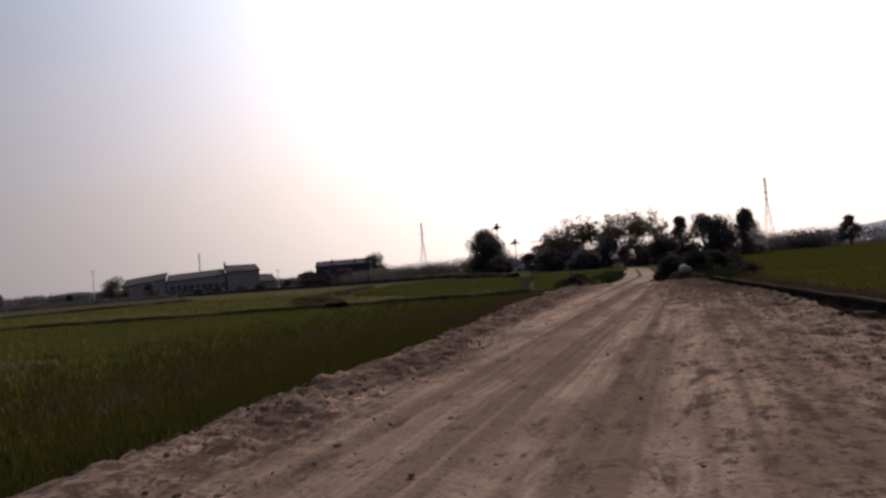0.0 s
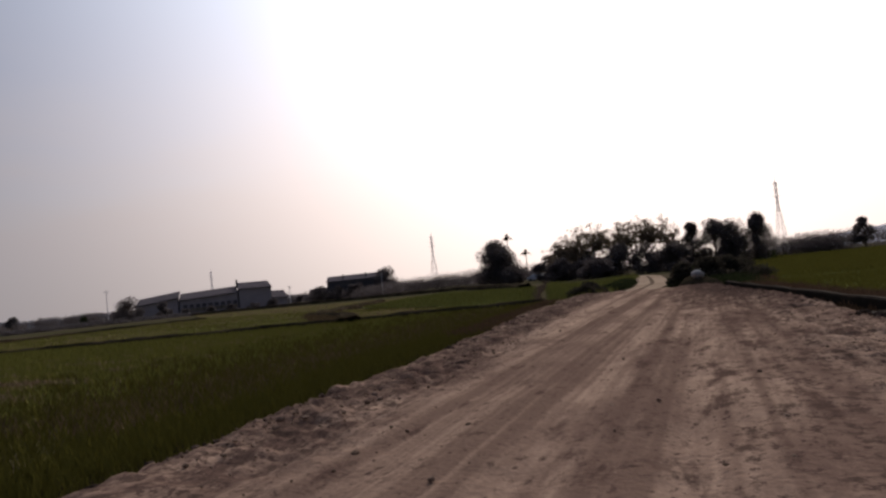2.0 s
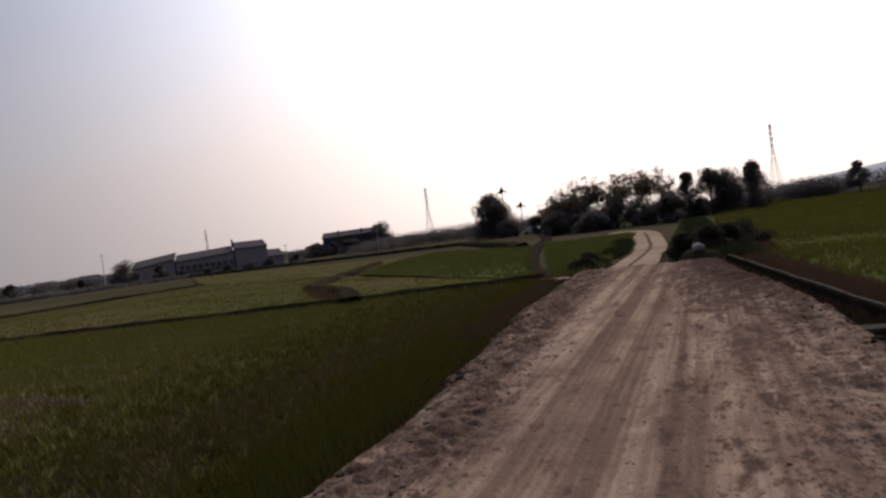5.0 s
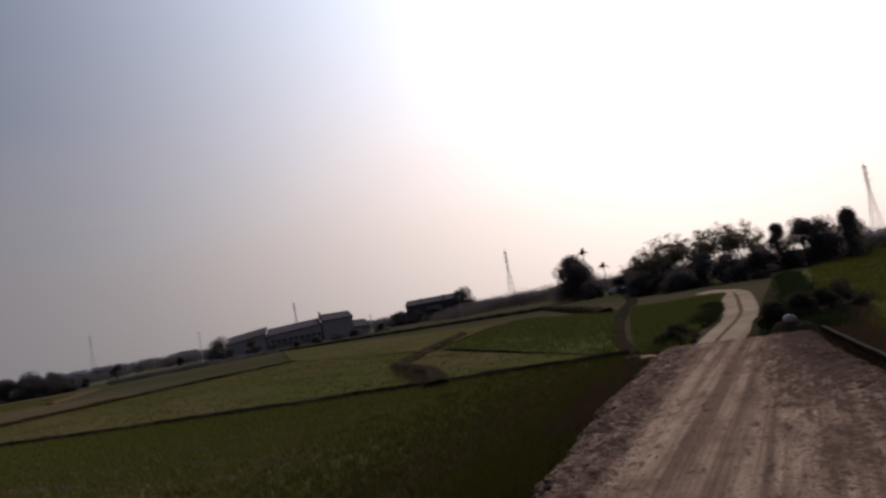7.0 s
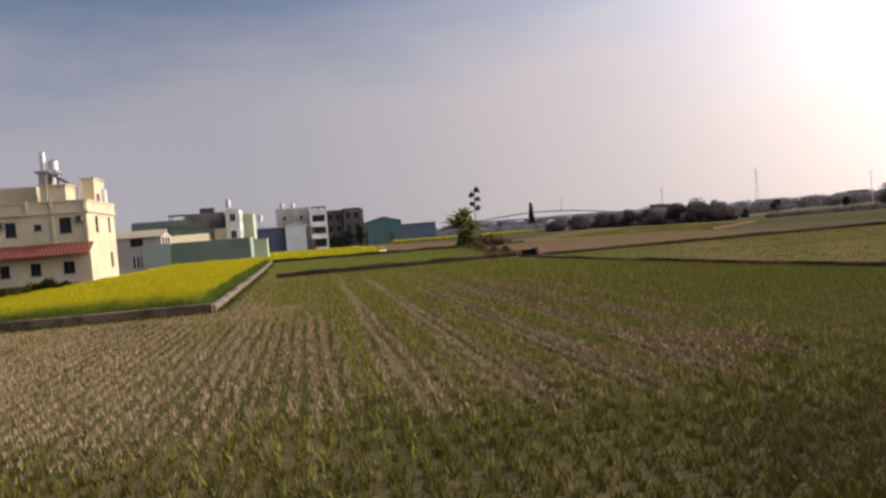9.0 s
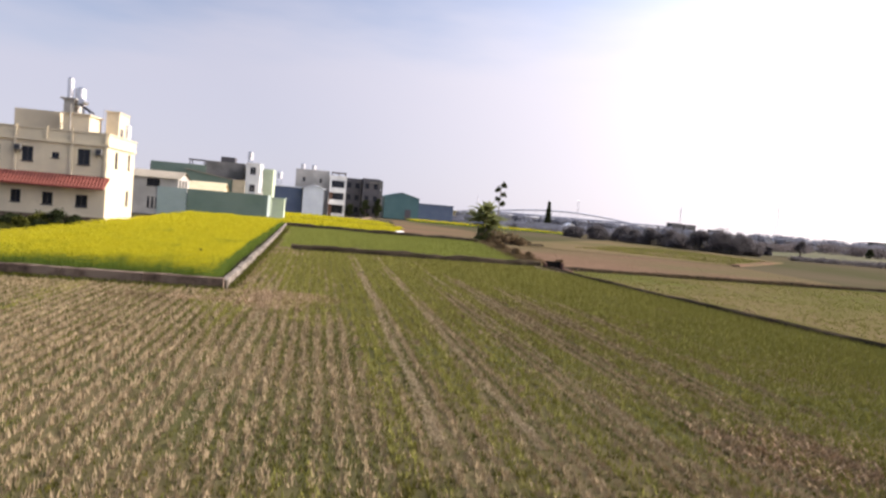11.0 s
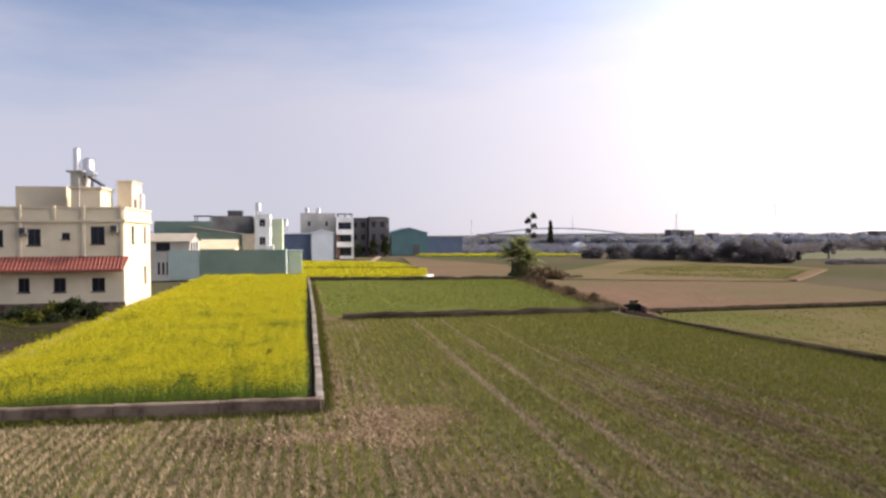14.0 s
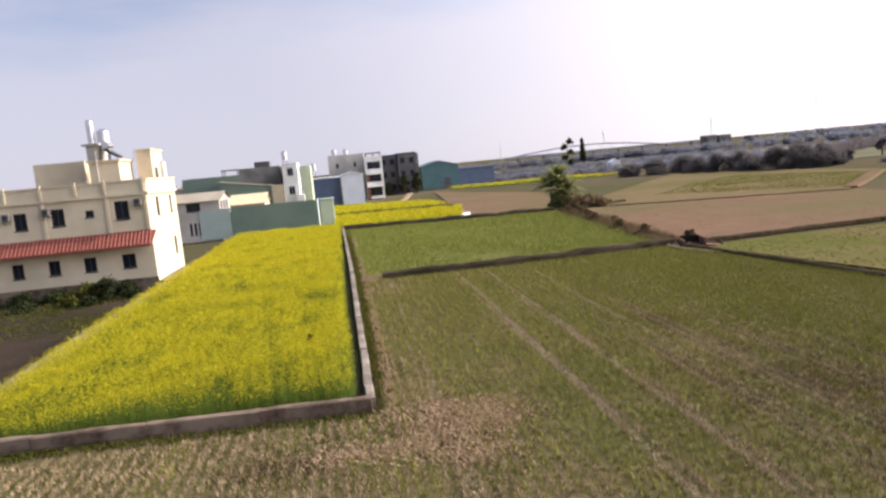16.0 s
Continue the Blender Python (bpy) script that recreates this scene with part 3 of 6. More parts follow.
def within(x, y, corners):
    """Which places lie inside a convex outline that runs anticlockwise."""
    ok = np.ones(len(x), bool)
    for (x0, y0), (x1, y1) in zip(corners, corners[1:] + corners[:1]):
        ok &= (x1 - x0) * (y - y0) - (y1 - y0) * (x - x0) >= 0
    return ok


def bund(points, width, height, material, label, seed, name="bund", z=-0.05, category="earth bund"):
    """A ridge of earth along a line, with an uneven crest."""
    pts = [Vector((*p, 0)) for p in points]
    run = []
    for a, b in zip(pts, pts[1:]):
        n = max(2, int((b - a).length / 0.5))
        run += [a.lerp(b, k / n) for k in range(n)]
    run.append(pts[-1])
    prof = ((-0.52, 0.0), (-0.44, 0.75), (-0.3, 0.98), (0.0, 1.0), (0.3, 0.95), (0.44, 0.7), (0.54, 0.0))
    verts, faces = [], []
    rng = random.Random(seed)
    for k, p in enumerate(run):
        d = (run[min(k + 1, len(run) - 1)] - run[max(k - 1, 0)]).normalized()
        side = Vector((-d.y, d.x, 0))
        g = noise.noise((p.x * 0.4, p.y * 0.4, seed)) * 0.25
        for u, w in prof:
            q = p + side * (u * width * (1 + rng.uniform(-0.12, 0.12)) + g * width * 0.4)
            verts.append((q.x, q.y, z + w * height * (1 + g + rng.uniform(-0.15, 0.15))))
        if k:
            o = len(verts) - 14
            faces += [(o + j, o + j + 1, o + j + 8, o + j + 7) for j in range(6)]
    ob = sheet(name, verts, faces, material)
    return tagged(ob, label, category, kind="structure")


def road_left(x):
    base = np.interp(x, (-24, 4, 9, 11, 14, 17, 21, 26.5), (-27.3, -25.98, -25.82, -25.6, -25.3, -25.05, -24.85, -24.6))
    return base + 0.1 * wobble(x, 0 * x, 2.2, 11) + 0.05 * wobble(x, 0 * x, 0.6, 12)


def road_right(x):
    base = np.interp(x, (-24, 4, 10, 14, 16, 18.2, 21.4, 24.7, 26.5), (-31.5, -30.6, -30.3, -30.2, -30.05, -29.75, -29.38, -28.98, -28.8))
    return base + 0.07 * wobble(x, 0 * x, 2.0, 13) + 0.05 * wobble(x, 0 * x, 0.5, 14)


def lumps(x, y, s, seed):
    """Smooth noise in about -1..1, features about s metres wide."""
    return np.array([noise.noise((a / s, b / s, seed)) for a, b in zip(x.ravel(), y.ravel())]).reshape(x.shape)


def crust(x, y, s, seed):
    """Broken crust: 1 on the blocks, 0 in the cracks between them; blocks about s metres wide."""
    out = []
    for a, b in zip(x.ravel(), y.ravel()):
        d = noise.voronoi((a / s, b / s, seed))[0]
        out.append(min(1.0, (d[1] - d[0]) / 0.28))
    return np.array(out).reshape(x.shape)


def road_at(u, v):
    x = np.where(u < 0.06, -24 + 27.6 * u / 0.06, 3.6 + 22.8 * (u - 0.06) / 0.94)
    lo, hi = road_right(x), road_left(x)
    y = (lo - 0.25) + (hi - lo + 0.9) * v
    right = y - lo < hi - y
    edge = np.minimum(y - lo, hi - y)
    run = np.where(right, 0.25, 0.65)
    bank = np.clip((edge + run) / (run + 0.15), 0, 1)
    end = np.clip((26.4 - x) / 0.7, 0, 1)
    top = 0.30 * bank ** 1.2 * (0.05 + 0.95 * end ** 0.7)
    mid = -27.6 + 0.05 * (x - 6)
    rut = np.zeros_like(x)
    for c in (-1.0, -0.35, 0.4, 0.95):
        rut += np.exp(-((y - mid - c - 0.06 * np.sin(x * 0.4 + c)) / 0.14) ** 2)
    shoulder = np.clip((1.25 - edge) / 0.55, 0, 1)
    rough = shoulder * np.clip(0.55 + 1.1 * lumps(x, y, 0.9, 7), 0, 1)
    blocks = crust(x + 0.08 * lumps(x, y, 0.2, 8), y, 0.2, 5)
    z = -0.07 + top + 0.06 * bank - 0.03 * rut + bank * (0.025 * lumps(x, y, 1.8, 3) + (0.012 + 0.016 * shoulder) * lumps(x, y, 0.5, 1) + (0.006 + 0.02 * shoulder) * lumps(x, y, 0.16, 2) + 0.055 * rough * (blocks - 0.7))
    return x, y, z


tagged(sheet("ground", [(-4000, -4000, -0.12), (4000, -4000, -0.12), (4000, 4000, -0.12), (-4000, 4000, -0.12)], [(0, 1, 2, 3)], M_LAND), "flat farmland in patches of dull green and brown", "ground", kind="structure")
grid("road", road_at, 760, 110, M_ROAD, "pale dry dirt road with ruts and crumbled edges", "dirt road")

STUBBLE = [(-60, -25.4), (27.0, -24.4), (19.2, 20.6), (0.3, 20.6), (-60, 2.2)]
field("stubble_field", [(-60, -27), (0.4, -27), (0.4, -0.9), (-60, 1.6)], M_STUBBLE, "harvested rice field of tan soil with rows of stubble")
field("stubble_field", [(0.4, -27), (27.6, -25.2), (19.2, 20.6), (0.4, 20.6)], M_STUBBLE, "harvested rice field with green regrowth between stubble rows")
field("rape_field_soil", [(-11.3, -0.6), (-0.1, -0.8), (-0.4, 57), (-11.3, 57)], M_PLOT, "dark soil under the flowering rape", 0.1)
field("garden_plot", [(-60, 2.0), (-11.32, 0.0), (-11.32, 27), (-60, 27)], M_GARDEN, "dark garden soil with weeds before the house", 0.0, 0.05, 0.8)
GREEN2 = [(0.8, 21.0), (19.4, 21.2), (22.6, 53.5), (-0.3, 56.5)]
field("green_field", GREEN2, M_MEADOW, "smooth green field behind a low earth bund")
RAPE2A = [(-1.0, 58.2), (12.6, 55.8), (15.2, 73), (-2.2, 77)]
RAPE2B = [(-2.2, 82), (15, 78.5), (13, 95), (-3.2, 106)]
RAPE3 = [(25, 134), (64, 124), (56, 143), (25, 150)]
FALLOW2 = [(13, 55.4), (22.8, 54), (32, 90), (20, 134)]
field("rape_field_soil", RAPE2A, M_PLOT, "dark soil under a strip of rape")
field("rape_field_soil", RAPE2B, M_PLOT, "dark soil under a far strip of rape")
field("fallow_field", FALLOW2, M_FALLOW, "bare brown field beside a strip of rape")
BROWN = [(20.2, 20.9), (47, 21.8), (49, 42), (24, 53.2)]
field("fallow_field", BROWN, M_FALLOW, "reddish brown fallow field", 0.01)
GREEN3 = [(23.5, 55), (49, 43.5), (72, 66), (70, 118)]
field("tan_field", GREEN3, M_TANFIELD, "dull tan field before a line of bushes")
GREEN3A = [(37, 60.5), (49.5, 45), (68.5, 64), (62, 84), (48, 74)]
field("far_field", [(73, 121), (121, 74), (260, 120), (120, 300)], M_FARFIELD, "far fields to the horizon, paled in colour for haze", -0.06, 0.02, 8)
EAST1 = [(27.8, -22.6), (46, -5), (62, 20), (20.0, 19.6)]
field("mixed_field", EAST1, M_MIXED, "field of thin green and tan stubble")
EAST2 = [(27.9, -22.7), (64, -14.3), (80, 2), (47, -5.6)]
field("green_field", EAST2, M_MEADOW, "green field beside a farm track")
EAST3 = [(47, -5), (78, 3), (118, 70), (62, 20.6)]
field("fallow_field", EAST3, M_MIXED, "dull brown field before the factory")
ROADSIDE = [(27.4, -25.0), (64, -23.2), (66, -15.0), (28.2, -23.25)]
field("green_field", ROADSIDE, M_MEADOW, "green plot between the track and the road")
field("green_field", [(-40, -90), (26, -90), (26, -29.3), (-40, -33)], M_MEADOW, "wide green field beside the water channel")
field("green_field", [(26, -90), (95, -90), (95, -28.5), (26, -29.3)], M_MEADOW, "green field stretching along the dirt road")
field("green_field", [(95, -90), (200, -90), (200, -40), (95, -30)], M_MEADOW, "far green field before a belt of trees")

bund([(1.6, 20.7), (8.7, 20.4), (19.2, 20.9)], 0.6, 0.46, M_BUND, "low dark earth bund between two fields", 1)
bund([(19.3, 20.0), (20.2, 12), (22.2, -1), (24.8, -14), (27.3, -23.2)], 0.36, 0.24, M_BUND, "long dark earth bund along the stubble field", 2)
bund([(20.6, 20.7), (27, 21.3), (47, 21.9), (62, 20.4)], 0.36, 0.22, M_BUND, "earth bund before the brown field", 3)
bund([(-0.3, 57.4), (10.8, 55.2), (22.2, 53.7)], 0.8, 0.45, M_BUND, "earth bund behind the green field", 4)
bund([(24.6, -17.0), (28.9, -14.6), (36, -8.5), (46, -5), (64, 1)], 0.9, 0.3, M_BUND, "dark overgrown bund between fields", 5)
bund([(24.5, 53), (27.5, 54.6), (31, 56)], 0.7, 0.3, M_BUND, "uneven earth bund behind the brown field", 6)
bund([(-2.3, 78.6), (15.2, 75.2)], 0.9, 0.5, M_BUND, "dark strip between two strips of rape", 7)
bund([(62, -13.8), (110, 8), (118, 70)], 1.2, 0.5, M_BUND, "grassy bund before the factory", 10)

# the road goes on narrower past the crossing, and a farm track leaves it
def ribbon(name, points, widths, z, material, label, category, ruts=0.0):
    run = []
    for k in range(len(points) - 1):
        p = [Vector((*points[min(max(k + q, 0), len(points) - 1)], 0)) for q in (-1, 0, 1, 2)]
        for s in range(12):
            f = s / 12
            c = 0.5 * (2 * p[1] + (p[2] - p[0]) * f + (2 * p[0] - 5 * p[1] + 4 * p[2] - p[3]) * f * f + (3 * p[1] - p[0] - 3 * p[2] + p[3]) * f ** 3)
            run.append((c, widths[k] * (1 - f) + widths[k + 1] * f))
    verts, faces = [], []
    for k, (c, w) in enumerate(run):
        d = (run[min(k + 1, len(run) - 1)][0] - run[max(k - 1, 0)][0]).normalized()
        n = Vector((-d.y, d.x, 0))
        for j in range(13):
            u = j / 6 - 1
            h = 0.05 * (1 - abs(u) ** 4) - ruts * (math.exp(-((abs(u) - 0.5) / 0.15) ** 2)) + 0.02 * noise.noise((c.x * 1.2, u * 3, 4))
            q = c + n * u * w * 0.5 * (1.06 + 0.1 * noise.noise((c.x * 0.7, c.y * 0.7, j > 6)))
            verts.append((q.x, q.y, z + h - (0.12 if j in (0, 12) else 0)))
        if k:
            o = len(verts) - 26
            faces += [(o + j, o + j + 1, o + j + 14, o + j + 13) for j in range(12)]
    ob = sheet(name, verts, faces, material)
    ob.data.shade_smooth()
    return tagged(ob, label, category, kind="structure")


ribbon("road", [(26.9, -26.1), (28.6, -26.0), (38, -26.05), (47, -25.4), (55, -24.7), (63, -23.9), (69, -22.6), (75, -20.4)], [1.7, 1.5, 1.6, 1.8, 2.0, 2.2, 2.2, 2.2], 0.03, M_PALEROAD, "narrow pale dirt road with two wheel ruts", "dirt road", 0.03)
ribbon("road_crown", [(27.6, -26.05), (28.6, -26.0), (38, -26.05), (47, -25.4), (55, -24.7), (63, -23.9)], [0.16, 0.2, 0.24, 0.28, 0.3, 0.3], 0.045, M_CROWN, "dull brown crown between two wheel ruts", "dirt road")
ribbon("farm_track", [(27.5, -23.2), (36, -20.8), (48, -18.0), (63, -15.0), (90, -10), (140, 2)], [0.6, 0.65, 0.8, 1.0, 1.3, 1.6], 0.02, M_TRACK, "dark earth farm track between green plots", "farm track", 0.02)
ribbon("verge", [(-14, -32.6), (4, -31.9), (9, -31.75), (14, -31.35), (20, -30.45), (26.2, -29.75), (34, -30.2)], [0.7, 0.8, 0.9, 1.0, 1.1, 1.1, 0.7], 0.03, M_BUND, "dark brown earth strip between channel and green field", "verge")
ribbon("footpath", [(24.7, -24.5), (25.3, -24.0), (25.3, -23.5)], [0.8, 0.5, 0.15], 0.12, M_PALEROAD, "pale trodden wedge of earth leading off the road", "footpath")
field("verge", [(26.3, -29.2), (96, -28.4), (96, -26), (26.3, -26.9)], M_PLOT, "dark weedy verge beside the narrow road", 0.0, 0.05)
ribbon("footpath", [(19.0, 19.6), (19.35, 21.5), (20.1, 26), (21.2, 33), (22.6, 45), (23.4, 53)], [0.3, 0.5, 0.7, 0.9, 1.1, 1.3], 0.03, M_TRODDEN, "pale trodden path along a field edge", "footpath")
ribbon("footpath", [(50.5, 45.2), (58, 52.4), (70.5, 65)], [1.4, 1.7, 2.0], 0.03, M_FALLOW, "bare reddish strip at the edge of a green crop", "footpath")
ribbon("footpath", [(9.8, 105), (12.4, 120), (16.2, 148)], [0.9, 1.1, 1.4], 0.03, M_TRODDEN, "pale farm path before the far houses", "footpath")
ribbon("footpath", [(0.45, -1.2), (0.55, 8), (0.5, 25), (0.3, 56)], [0.5, 0.5, 0.6, 0.7], -0.005, M_FALLOW, "bare strip of earth beside the field wall", "footpath")
ribbon("footpath", [(0.5, 20.0), (1.3, 21.2), (1.0, 22.2)], [0.8, 1.6, 0.8], 0.02, M_FALLOW, "bare trodden earth at a field corner", "footpath")


def low_wall(points, h, w, material, label, seed, length=2.6):
    """A low field wall in cast lengths with open joints, each a little out of line."""
    rng = random.Random(seed)
    wall = empty("field_wall", *points[0], 0, label, "low wall", kind="structure")
    o = Vector((*points[0], 0))
    for a, b in zip(points, points[1:]):
        a, b = Vector((*a, 0)), Vector((*b, 0))
        n = max(1, round((b - a).length / length))
        d = (b - a) / n
        turn = math.atan2(d.y, d.x)
        for k in range(n):
            bm = bmesh.new()
            L = d.length - 0.02
            fill(bm, 0, -w / 2, -0.15, L, w / 2, h + rng.uniform(-0.025, 0.025))
            bmesh.ops.subdivide_edges(bm, edges=[e for e in bm.edges if abs(e.verts[0].co.x - e.verts[1].co.x) > 0.5], cuts=5)
            bmesh.ops.bevel(bm, geom=[e for e in bm.edges if min(v.co.z for v in e.verts) > 0.1 and abs(e.verts[0].co.x - e.verts[1].co.x) > 0.01], offset=0.03, segments=1, affect="EDGES")
            for v in bm.verts:
                v.co += Vector((0, rng.uniform(-0.012, 0.012), rng.uniform(-0.02, 0.012) if v.co.z > 0 else 0))
            ob = part("wall_block", bm, material, wall)
            ob.matrix_basis = Matrix.Translation(a + d * k - o) @ Matrix.Rotation(turn + rng.uniform(-0.006, 0.006), 4, "Z")
    return wall


low_wall([(0.02, -0.92), (-14, -0.1), (-45, 1.5)], 0.44, 0.24, M_OLD_WALL, "low weathered grey concrete wall along the rape", 1)
low_wall([(-11.25, 0.2), (-11.3, 13), (-11.35, 26.2)], 0.6, 0.16, M_CONCRETE, "thin pale concrete wall between garden and rape", 3)
low_wall([(0.0, -0.75), (-0.1, 25), (-0.45, 57)], 0.30, 0.24, M_CONCRETE, "low pale concrete field wall with chipped edges", 2)

# walled water channel beside the road
channel = empty("water_channel", 13.4, -30.4, 0, "open concrete water channel, dark inside", "water channel", kind="structure")
def channel_wall(x0, y0, x1, y1, lo, hi, half, material, name, label=""):
    bm = bmesh.new()
    last = None
    for k in range(13):
        f = k / 12
        px, py, dz = x0 + (x1 - x0) * f - 13.4, y0 + (y1 - y0) * f + 30.4, 0.012 * math.sin(k * 2.3)
        cur = [bm.verts.new((px, py + o, z)) for o, z in ((-half, lo), (half, lo), (half, hi + dz), (-half, hi + dz))]
        if last:
            for a in range(4):
                b = (a + 1) % 4
                bm.faces.new((last[a], last[b], cur[b], cur[a]))
        else:
            bm.faces.new(cur)
        last = cur
    bm.faces.new(last[::-1])
    part(name, bm, material, channel, label)


# inner wall coloured almost black for the shadow in the slot
channel_wall(13.2, -30.75, 26.2, -29.12, -0.12, 0.26, 0.05, M_SHADEWALL, "far_wall", "concrete wall, shade of the slot put into its colour")
channel_wall(13.2, -30.77, 26.2, -29.14, 0.272, 0.29, 0.04, M_SLAB, "coping")
block("cross_slab", -0.15, -0.3, 0.10, 0.2, 0.3, 0.16, M_SLAB, channel, "short dark concrete slab over the channel", 0.02)
block("channel_floor", 0.0, -0.3, -0.12, 12.4, 1.4, -0.1, M_PLOT, channel).rotation_euler = (0, 0, radians(6.5))

# sluice pit where the field ditches meet, with a low kerb curving past it
pit = empty("sluice_pit", 19.95, 19.9, -0.1, "open reddish brown sluice pit, dark inside, at a field corner", "sluice pit")
pit.rotation_euler = (0, 0, radians(-14))
# back wall and floor take the same painted shade, the rest is brick
for name, box in (("pit_wall", (-0.65, -0.7, 0, -0.53, 0.7, 0.5)), ("pit_wall", (0.53, -0.7, 0, 0.65, 0.7, 0.58)), ("pit_wall", (-0.528, 0.58, 0, 0.528, 0.7, 0.62)), ("pit_wall", (-0.528, -0.7, 0, 0.528, -0.6, 0.22))):
    block(name, *box, M_SHADEWALL if box[1] > 0 else M_RUST, pit, bevel=0.02)
block("pit_floor", -0.528, -0.598, 0, 0.528, 0.578, 0.05, M_SHADEWALL, pit)
block("apron_slab", 0.66, -0.9, 0.0, 1.5, -0.2, 0.34, M_RUST, pit, bevel=0.03).rotation_euler = (0, radians(8), radians(-12))
kerb = empty("kerb", 18.9, 19.3, -0.08, "low earth-stained kerb curving past the sluice pit", "kerb", kind="structure")
for k in range(7):
    f0, f1 = k / 7, (k + 0.95) / 7
    bend = [Vector((0.3 - 0.75 * math.sin(math.pi * (f * 0.8 + 0.1)) + 0.75 * f * f, 1.9 - 5.2 * f, 0)) for f in (f0, f1)]
    d = bend[1] - bend[0]
    ob = block("kerb_stone", 0, -0.09, 0, d.length, 0.09, 0.2, M_TRODDEN, kerb, bevel=0.02)
    ob.matrix_basis = Matrix.Translation(bend[0]) @ Matrix.Rotation(math.atan2(d.y, d.x), 4, "Z")

# ---- the cream house ----
def cream_house():
    h = empty("house", -12.1, 27.0, 0, "two-storey cream house with a red tile awning and flat roof", "house")
    front_up = [(-2.0, 4.55, -1.15, 5.68), (-3.72, 4.87, -3.22, 5.28), (-5.7, 4.5, -4.93, 5.54), (-7.85, 4.45, -7.1, 5.48), (-9.95, 4.45, -9.2, 5.48), (-12.05, 4.45, -11.3, 5.48)]
    front_low = [(-1.99, 1.5, -1.17, 2.38), (-4.24, 1.5, -3.5, 2.4), (-6.3, 1.52, -5.62, 2.42), (-8.4, 1.52, -7.72, 2.42), (-10.5, 1.52, -9.82, 2.42), (-12.6, 1.52, -11.92, 2.42)]
    side = [(2.0, 4.55, 2.75, 5.75), (5.55, 4.55, 6.2, 5.75), (5.5, 1.65, 6.15, 2.85)]
    shell(h, -14.0, 0, 0, 7.5, 0, 6.12, M_CREAM, front_up + front_low, side, 0.22, frames=M_BLACK)
    block("roof", -13.78, 0.22, 5.9, -0.22, 7.28, 6.1, M_CONCRETE, h)
    # parapet with a moulded band and piers
    bm = bmesh.new()
    fill(bm, -14.05, -0.06, 6.13, 0.06, 0.18, 6.84)
    fill(bm, -0.18, 0.18, 6.13, 0.06, 7.5, 6.84)
    fill(bm, -14.05, 0.18, 6.13, -13.85, 7.5, 6.84)
    fill(bm, -13.85, 7.3, 6.13, -0.18, 7.5, 6.84)
    part("parapet", bm, M_CREAM, h)
    bm = bmesh.new()
    fill(bm, -14.12, -0.14, 5.98, 0.13, -0.002, 6.14)
    fill(bm, 0.002, 0.001, 5.98, 0.13, 7.55, 6.14)
    fill(bm, -14.12, -0.12, 6.845, 0.13, 0.24, 6.95)
    fill(bm, -0.24, 0.24, 6.845, 0.13, 7.55, 6.95)
    part("cornice", bm, M_CREAM, h)
    for px in (-0.12, -2.4, -4.1, -6.1, -8.15, -10.2, -12.25):
        block("pier", px - 0.09, -0.17, 6.15, px + 0.09, -0.065, 7.05, M_CREAM, h, bevel=0.015)
        if px in (-0.12, -2.4, -6.1, -10.2):
            block("pilaster", px - 0.1, -0.1, 3.75, px + 0.1, -0.003, 5.975, M_CREAM, h, bevel=0.015)
    block("plinth", -14.05, -0.05, -0.1, 0.05, -0.003, 0.8, M_OLD_WALL, h, "dark base course")
    block("plinth", 0.003, -0.05, -0.1, 0.55, 7.0, 0.5, M_CONCRETE, h, "pale concrete step along the side wall")
    # tiled awning
    aw = empty("awning")
    aw.parent = h
    n = 62
    for k in range(n):
        bm = bmesh.new()
        a, b = -14.1 + 14.2 * k / n, -14.1 + 14.2 * (k + 0.82) / n
        m, rows = (a + b) / 2, 3
        for r in range(rows):
            f, g = r / rows, (r + 1) / rows
            y0, z0, y1, z1 = -0.82 + 0.816 * f, 2.92 + 0.84 * f, -0.82 + 0.816 * g, 2.92 + 0.84 * g
            lip = 0.02 * (1 - 0.5 * f)
            v = [bm.verts.new(p) for p in ((a, y0, z0 + lip), (m, y0, z0 + lip + 0.05), (b, y0, z0 + lip), (a, y1, z1), (m, y1, z1 + 0.045), (b, y1, z1))]
            bm.faces.new((v[0], v[1], v[4], v[3]))
            bm.faces.new((v[1], v[2], v[5], v[4]))
            bm.faces.new((v[0], v[2], v[1]))
        part("tile", bm, M_REDTILE, aw)
    bm = bmesh.new()
    v = [bm.verts.new(p) for x, x2 in ((-14.1, -14.1), (0.08, 0.28)) for p in ((x, -0.82, 2.82), (x, -0.82, 2.91), (x2, -0.004, 3.75), (x2, -0.004, 3.6))]
    for q in ((0, 1, 2, 3), (7, 6, 5, 4), (1, 5, 6, 2), (0, 4, 5, 1), (3, 7, 4, 0), (2, 6, 7, 3)):
        bm.faces.new([v[i] for i in q])
    part("slab", bm, M_REDTILE, aw)
    # roof house with its platform, and the rear rooms
    tower = block("stair_tower", -3.6, 1.5, 6.1, -1.8, 4.4, 8.2, M_CREAM, h)
    block("tower_slab", -3.72, 1.38, 8.205, -1.68, 4.5, 8.32, M_CREAM, tower)
    block("platform_base", -3.62, 1.55, 8.325, -2.95, 3.4, 9.28, M_OFFWHITE, tower)
    block("platform", -3.85, 1.45, 9.285, -2.8, 3.5, 9.4, M_OFFWHITE, tower)
    bm = bmesh.new()
    rod(bm, (-3.05, 1.33, 6.2), (-3.05, 1.33, 8.9), 0.045, 7)
    part("pipe", bm, M_OFFWHITE, tower)
    rear = block("rear_room", -1.35, 4.0, 6.1, -0.42, 6.9, 8.85, M_CREAM, h)
